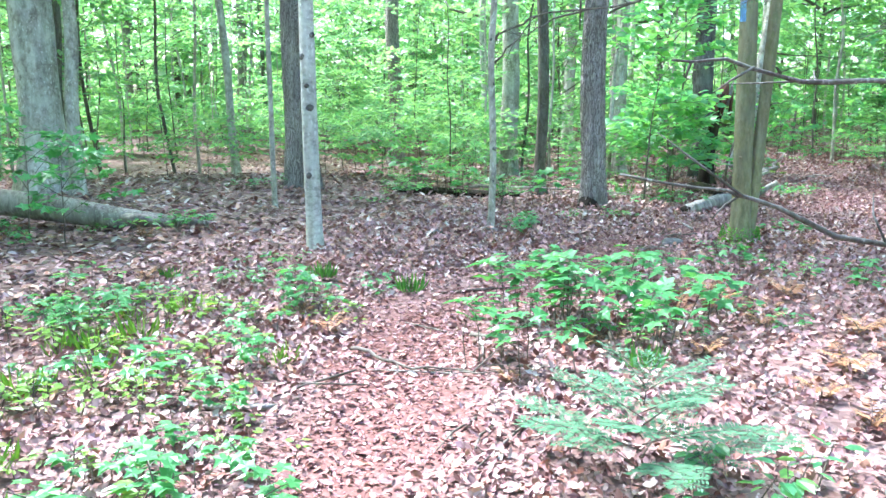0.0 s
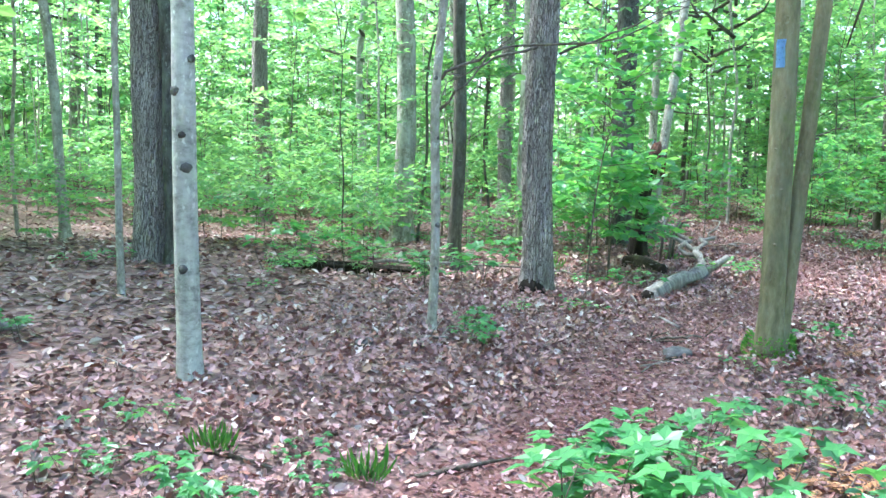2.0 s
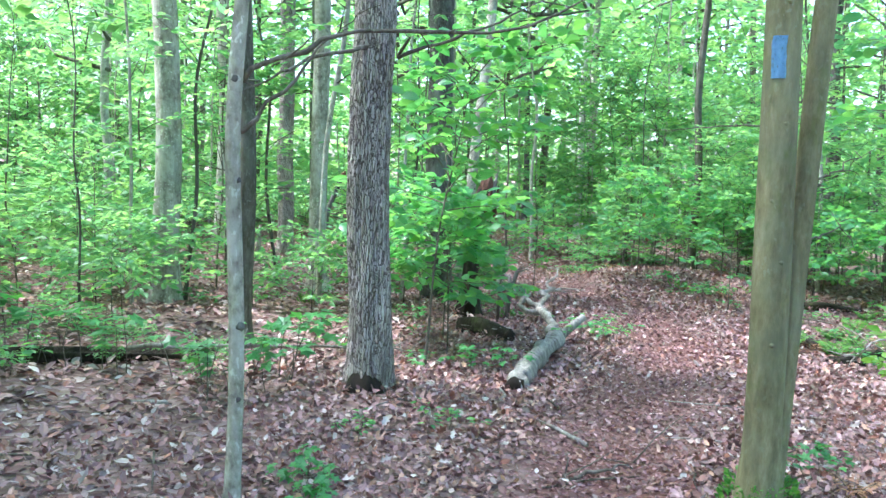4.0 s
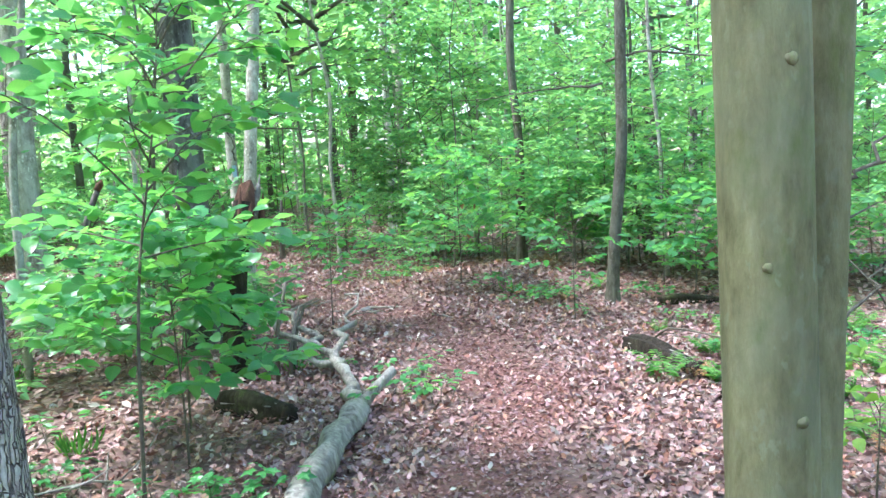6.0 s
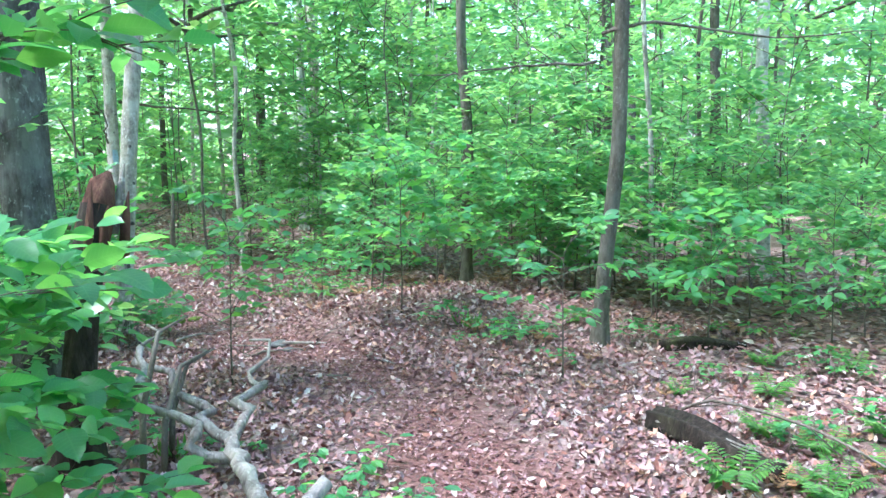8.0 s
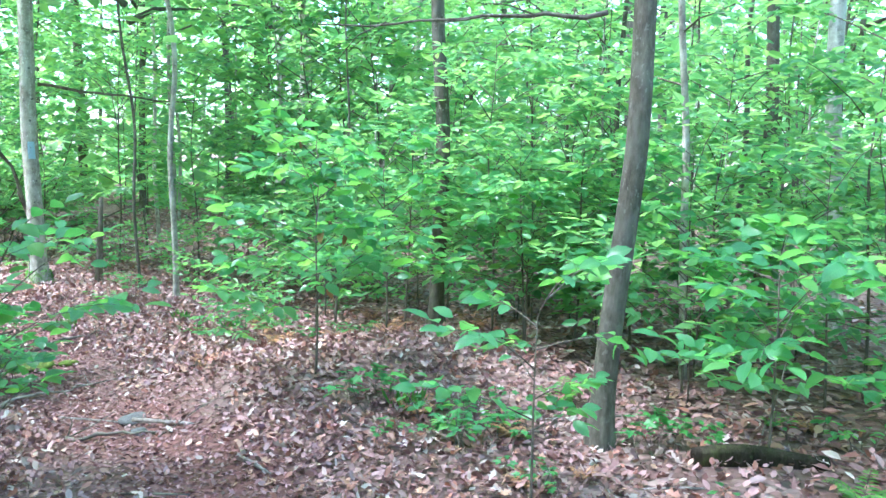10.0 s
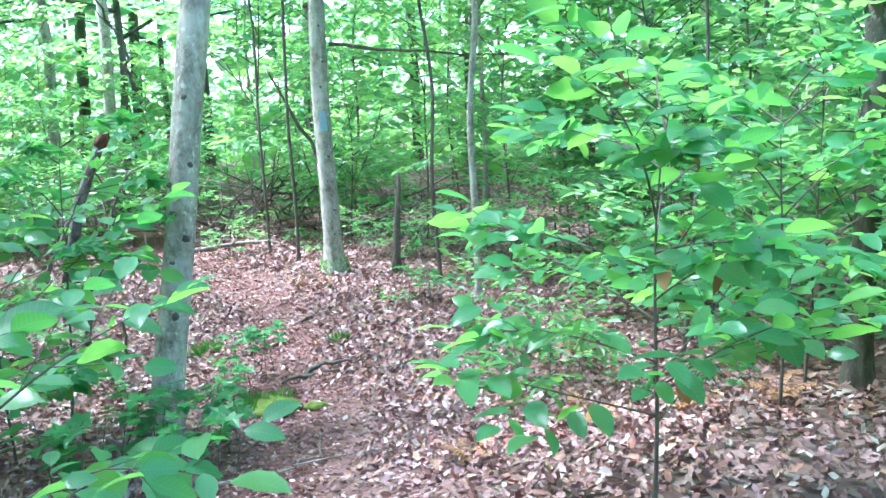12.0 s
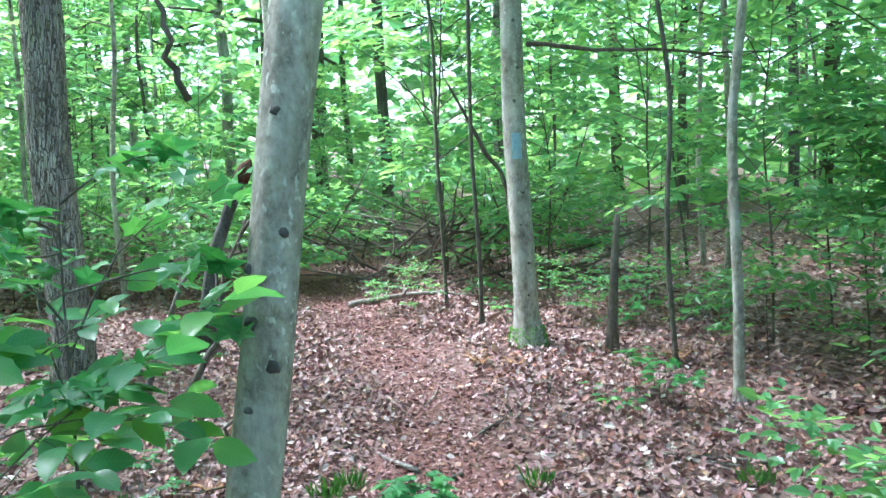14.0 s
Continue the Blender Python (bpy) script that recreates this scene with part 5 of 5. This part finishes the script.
for x, y, k, s in ((0.35, 4.0, 0, 0.9), (0.95, 5.0, 0, 1.15), (1.25, 4.6, 0, 1.0), (0.6, 4.75, 0, 1.1), (0.5, 5.0, 4, 1.0), (1.2, 5.6, 0, 0.8), (1.0, 4.0, 4, 0.9), (6.25, 16.95, 4, 0.8), (5.55, 15.35, 4, 1.0), (5.75, 15.5, 0, 0.9), (5.35, 15.5, 0, 1.1), (5.9, 15.75, 4, 0.7), (5.95, 16.5, 0, 0.6), (4.3, 10.75, 2, 1.2), (4.6, 11.2, 2, 1.1), (2.9, 7.2, 0, 0.5), (2.2, 6.85, 2, 0.6),
                   (8.0, 18.5, 0, 0.8), (7.9, 18.1, 4, 0.7), (7.6, 18.4, 2, 0.9), (1.8, 8.75, 2, 0.8), (1.3, 8.85, 2, 0.6), (6.9, 12.9, 0, 0.6), (7.1, 12.4, 2, 1), (0.9, 9.9, 0, 1.0), (1.35, 10.5, 0, 1.2), (0.3, 10.9, 0, 1.2), (-0.6, 11.3, 0, 1.2)):
    settle(SEEDS[k], x, y, x * 91 % 360, s)
for x, y in ((6.12, 16.3), (6.28, 16.32), (6.05, 16.2), (5.9, 17.5), (6.0, 17.6), (5.95, 8.2), (6.9, 17.4), (7.9, 17.2), (8.6, 16.9)):
    settle(TUFTS[0], x, y, x * 300 % 360, 0.8)
for x, y, k, s in ((5.9, 9.5, 0, 0.8), (6.6, 10.1, 0, 0.9), (7.0, 9.6, 0, 1), (7.3, 10.4, 1, 1.2), (6.1, 8.9, 0, 0.9), (6.8, 8.9, 0, 1.1), (7.8, 9.6, 0, 1.1), (7.4, 9.0, 0, 1.2), (5.5, 8.4, 1, 1.2), (1.9, 3.9, 2, 1), (2.2, 5.4, 2, 1), (7.3, 12.2, 2, 0.9), (-2.2, 6.0, 2, 0.6), (7.3, 14.4, 2, 1), (7.9, 14.6, 2, 0.9), (8.35, 14.5, 2, 1.1), (9.0, 14.2, 2, 1.1), (6.75, 14.4, 2, 0.7), (7.25, 19.5, 2, 0.7), (8.4, 19.3, 2, 0.9), (7.9, 12.4, 1, 1), (7.0, 19.6, 2, 0.8), (8.3, 16.4, 2, 0.9)):
    settle(FERNS[k], x, y, x * 133 % 360, s)
rng = np.random.default_rng(34)
for k in range(46):
    x, y = rng.uniform(-2.6, -0.75), rng.uniform(1.9, 5.2)
    settle((SEEDS[3], TUFTS[1], SEEDS[3], SEEDS[1])[k % 4], x, y, rng.uniform(0, 360), rng.uniform(0.8, 1.5))
rng = np.random.default_rng(33)
count = 0
while count < 400:
    x, y = rng.uniform(-5, 11), rng.uniform(0.8, 22)
    d = float(to_trail(x, y))
    lush = noise.noise(Vector((x * 0.6, y * 0.6, 4)))
    near_start = y < 6 and x > -4
    fern_bank = 5.3 < x < 9 and 8 < y < 11.5
    if d < 0.5 or d > 5.5 or lush < (-0.25 if near_start or fern_bank else 0.05) or (d < 1.0 and y > 6) or (not near_start and not fern_bank and rng.uniform() < 0.35):
        continue
    kind = rng.uniform()
    s = rng.uniform(0.6, 1.2)
    if fern_bank and kind < 0.4:
        settle(FERNS[0] if kind < 0.12 else FERNS[1], x, y, rng.uniform(0, 360), s * 0.8)
    elif near_start and x > 0.8 and kind < 0.3:
        settle(FERNS[2], x, y, rng.uniform(0, 360), s)
    elif y < 5 and x < 0 and kind < 0.6:
        settle(SEEDS[3] if kind < 0.3 else TUFTS[1], x, y, rng.uniform(0, 360), s)
    elif kind < 0.35:
        settle(SEEDS[1], x, y, rng.uniform(0, 360), s)
    elif kind < 0.6:
        settle(SEEDS[2], x, y, rng.uniform(0, 360), s)
    elif kind < 0.66:
        settle(TUFTS[0], x, y, rng.uniform(0, 360), s)
    elif kind < 0.85:
        settle(FERNS[2], x, y, rng.uniform(0, 360), s * 0.7)
    else:
        settle(SEEDS[0], x, y, rng.uniform(0, 360), s * 0.6)
    count += 1

# ---- litter ----


def litter(name, n, lo, hi, size, shape, mat, label, seed, tilt, lift, box=(-7, 14, -1.5, 25)):
    rng = np.random.default_rng(seed)
    x, y = rng.uniform(box[0], box[1], n), rng.uniform(box[2], box[3], n)
    d = to_trail(x, y)
    bare = 0.08 * np.sin(2.3 * x + y) + 0.08 * np.sin(3.1 * y - x)
    keep = (rng.uniform(0, 1, n) < np.clip((d + bare - lo) / 0.35 + 0.12, 0, 1)) & (rng.uniform(0, 1, n) < np.clip(1.25 - (d - lo) / hi, 0.0, 1)) if lo > 0 else rng.uniform(0, 1, n) < np.clip(1.25 - d / hi, 0.0, 1)
    x, y = x[keep], y[keep]
    k = len(x)
    a = rng.uniform(0, 6.28, k)
    P = np.stack([x, y, ground(x, y) + rng.uniform(0.002, lift, k)], -1)
    D = np.stack([np.cos(a), np.sin(a), rng.normal(0, tilt, k)], -1)
    N = np.array([0, 0, 1.0]) + rng.normal(0, tilt, (k, 3))
    ob = new(name, leaves(name, shape, P, D, N, size * rng.uniform(0.6, 1.25, k), mat))
    return tagged(ob, label, "leaf litter", kind="stuff")


litter("leaf_litter", 400000, 0.32, 2.4, 0.045, CURLED, LITTER, "dry tan and pinkish-brown fallen leaves on the ground", 61, 0.62, 0.04, (-4, 10, -0.5, 26))
litter("oak_leaf_litter", 85000, 0.35, 2.2, 0.068, RAGGED, LITTER, "dry lobed oak leaves scattered over the litter", 66, 0.6, 0.05, (-4, 10, -0.5, 26))
litter("outer_leaf_litter", 150000, 2.2, 9.0, 0.085, POINTED, LITTER, "dry fallen leaves further from the trail", 63, 0.35, 0.035, (-7, 14, -1.5, 29))
litter("crumbled_litter", 480000, 0.0, 0.75, 0.03, POINTED, CRUMBS, "crumbled reddish-brown leaf bits on the trail", 62, 0.45, 0.018, (-2, 9, -1, 24))
litter("trail_leaf", 60000, 0.0, 0.55, 0.045, CURLED, LITTER, "scattered dry leaves lying on the trail", 64, 0.45, 0.026, (-2, 9, -0.5, 22))

rng = np.random.default_rng(44)
for k in range(340):
    x, y = rng.uniform(-3, 9), rng.uniform(1, 21)
    if float(to_trail(x, y)) > 3:
        continue
    L, a = rng.uniform(0.15, 0.7), rng.uniform(0, 6.28)
    d = np.array([math.cos(a), math.sin(a), 0]) * L
    me = stem("fallen_twig", [tuple(-d / 2 + (0, 0, 0.012)), tuple(rng.normal(0, 0.02, 3) * (1, 1, 0) + (0, 0, 0.018)), tuple(d / 2 + (0, 0, 0.014))], [0.006 + 0.008 * (k % 5 == 0), 0.006 + 0.006 * (k % 5 == 0), 0.003], TWIG if k % 3 else DEADWOOD, 5)
    ob = new("fallen_twig", me)
    ob.matrix_basis = pose(x, y, gz(x, y))
    tagged(ob, "thin dry fallen twig on leaf litter", "twig", "fallen twigs")
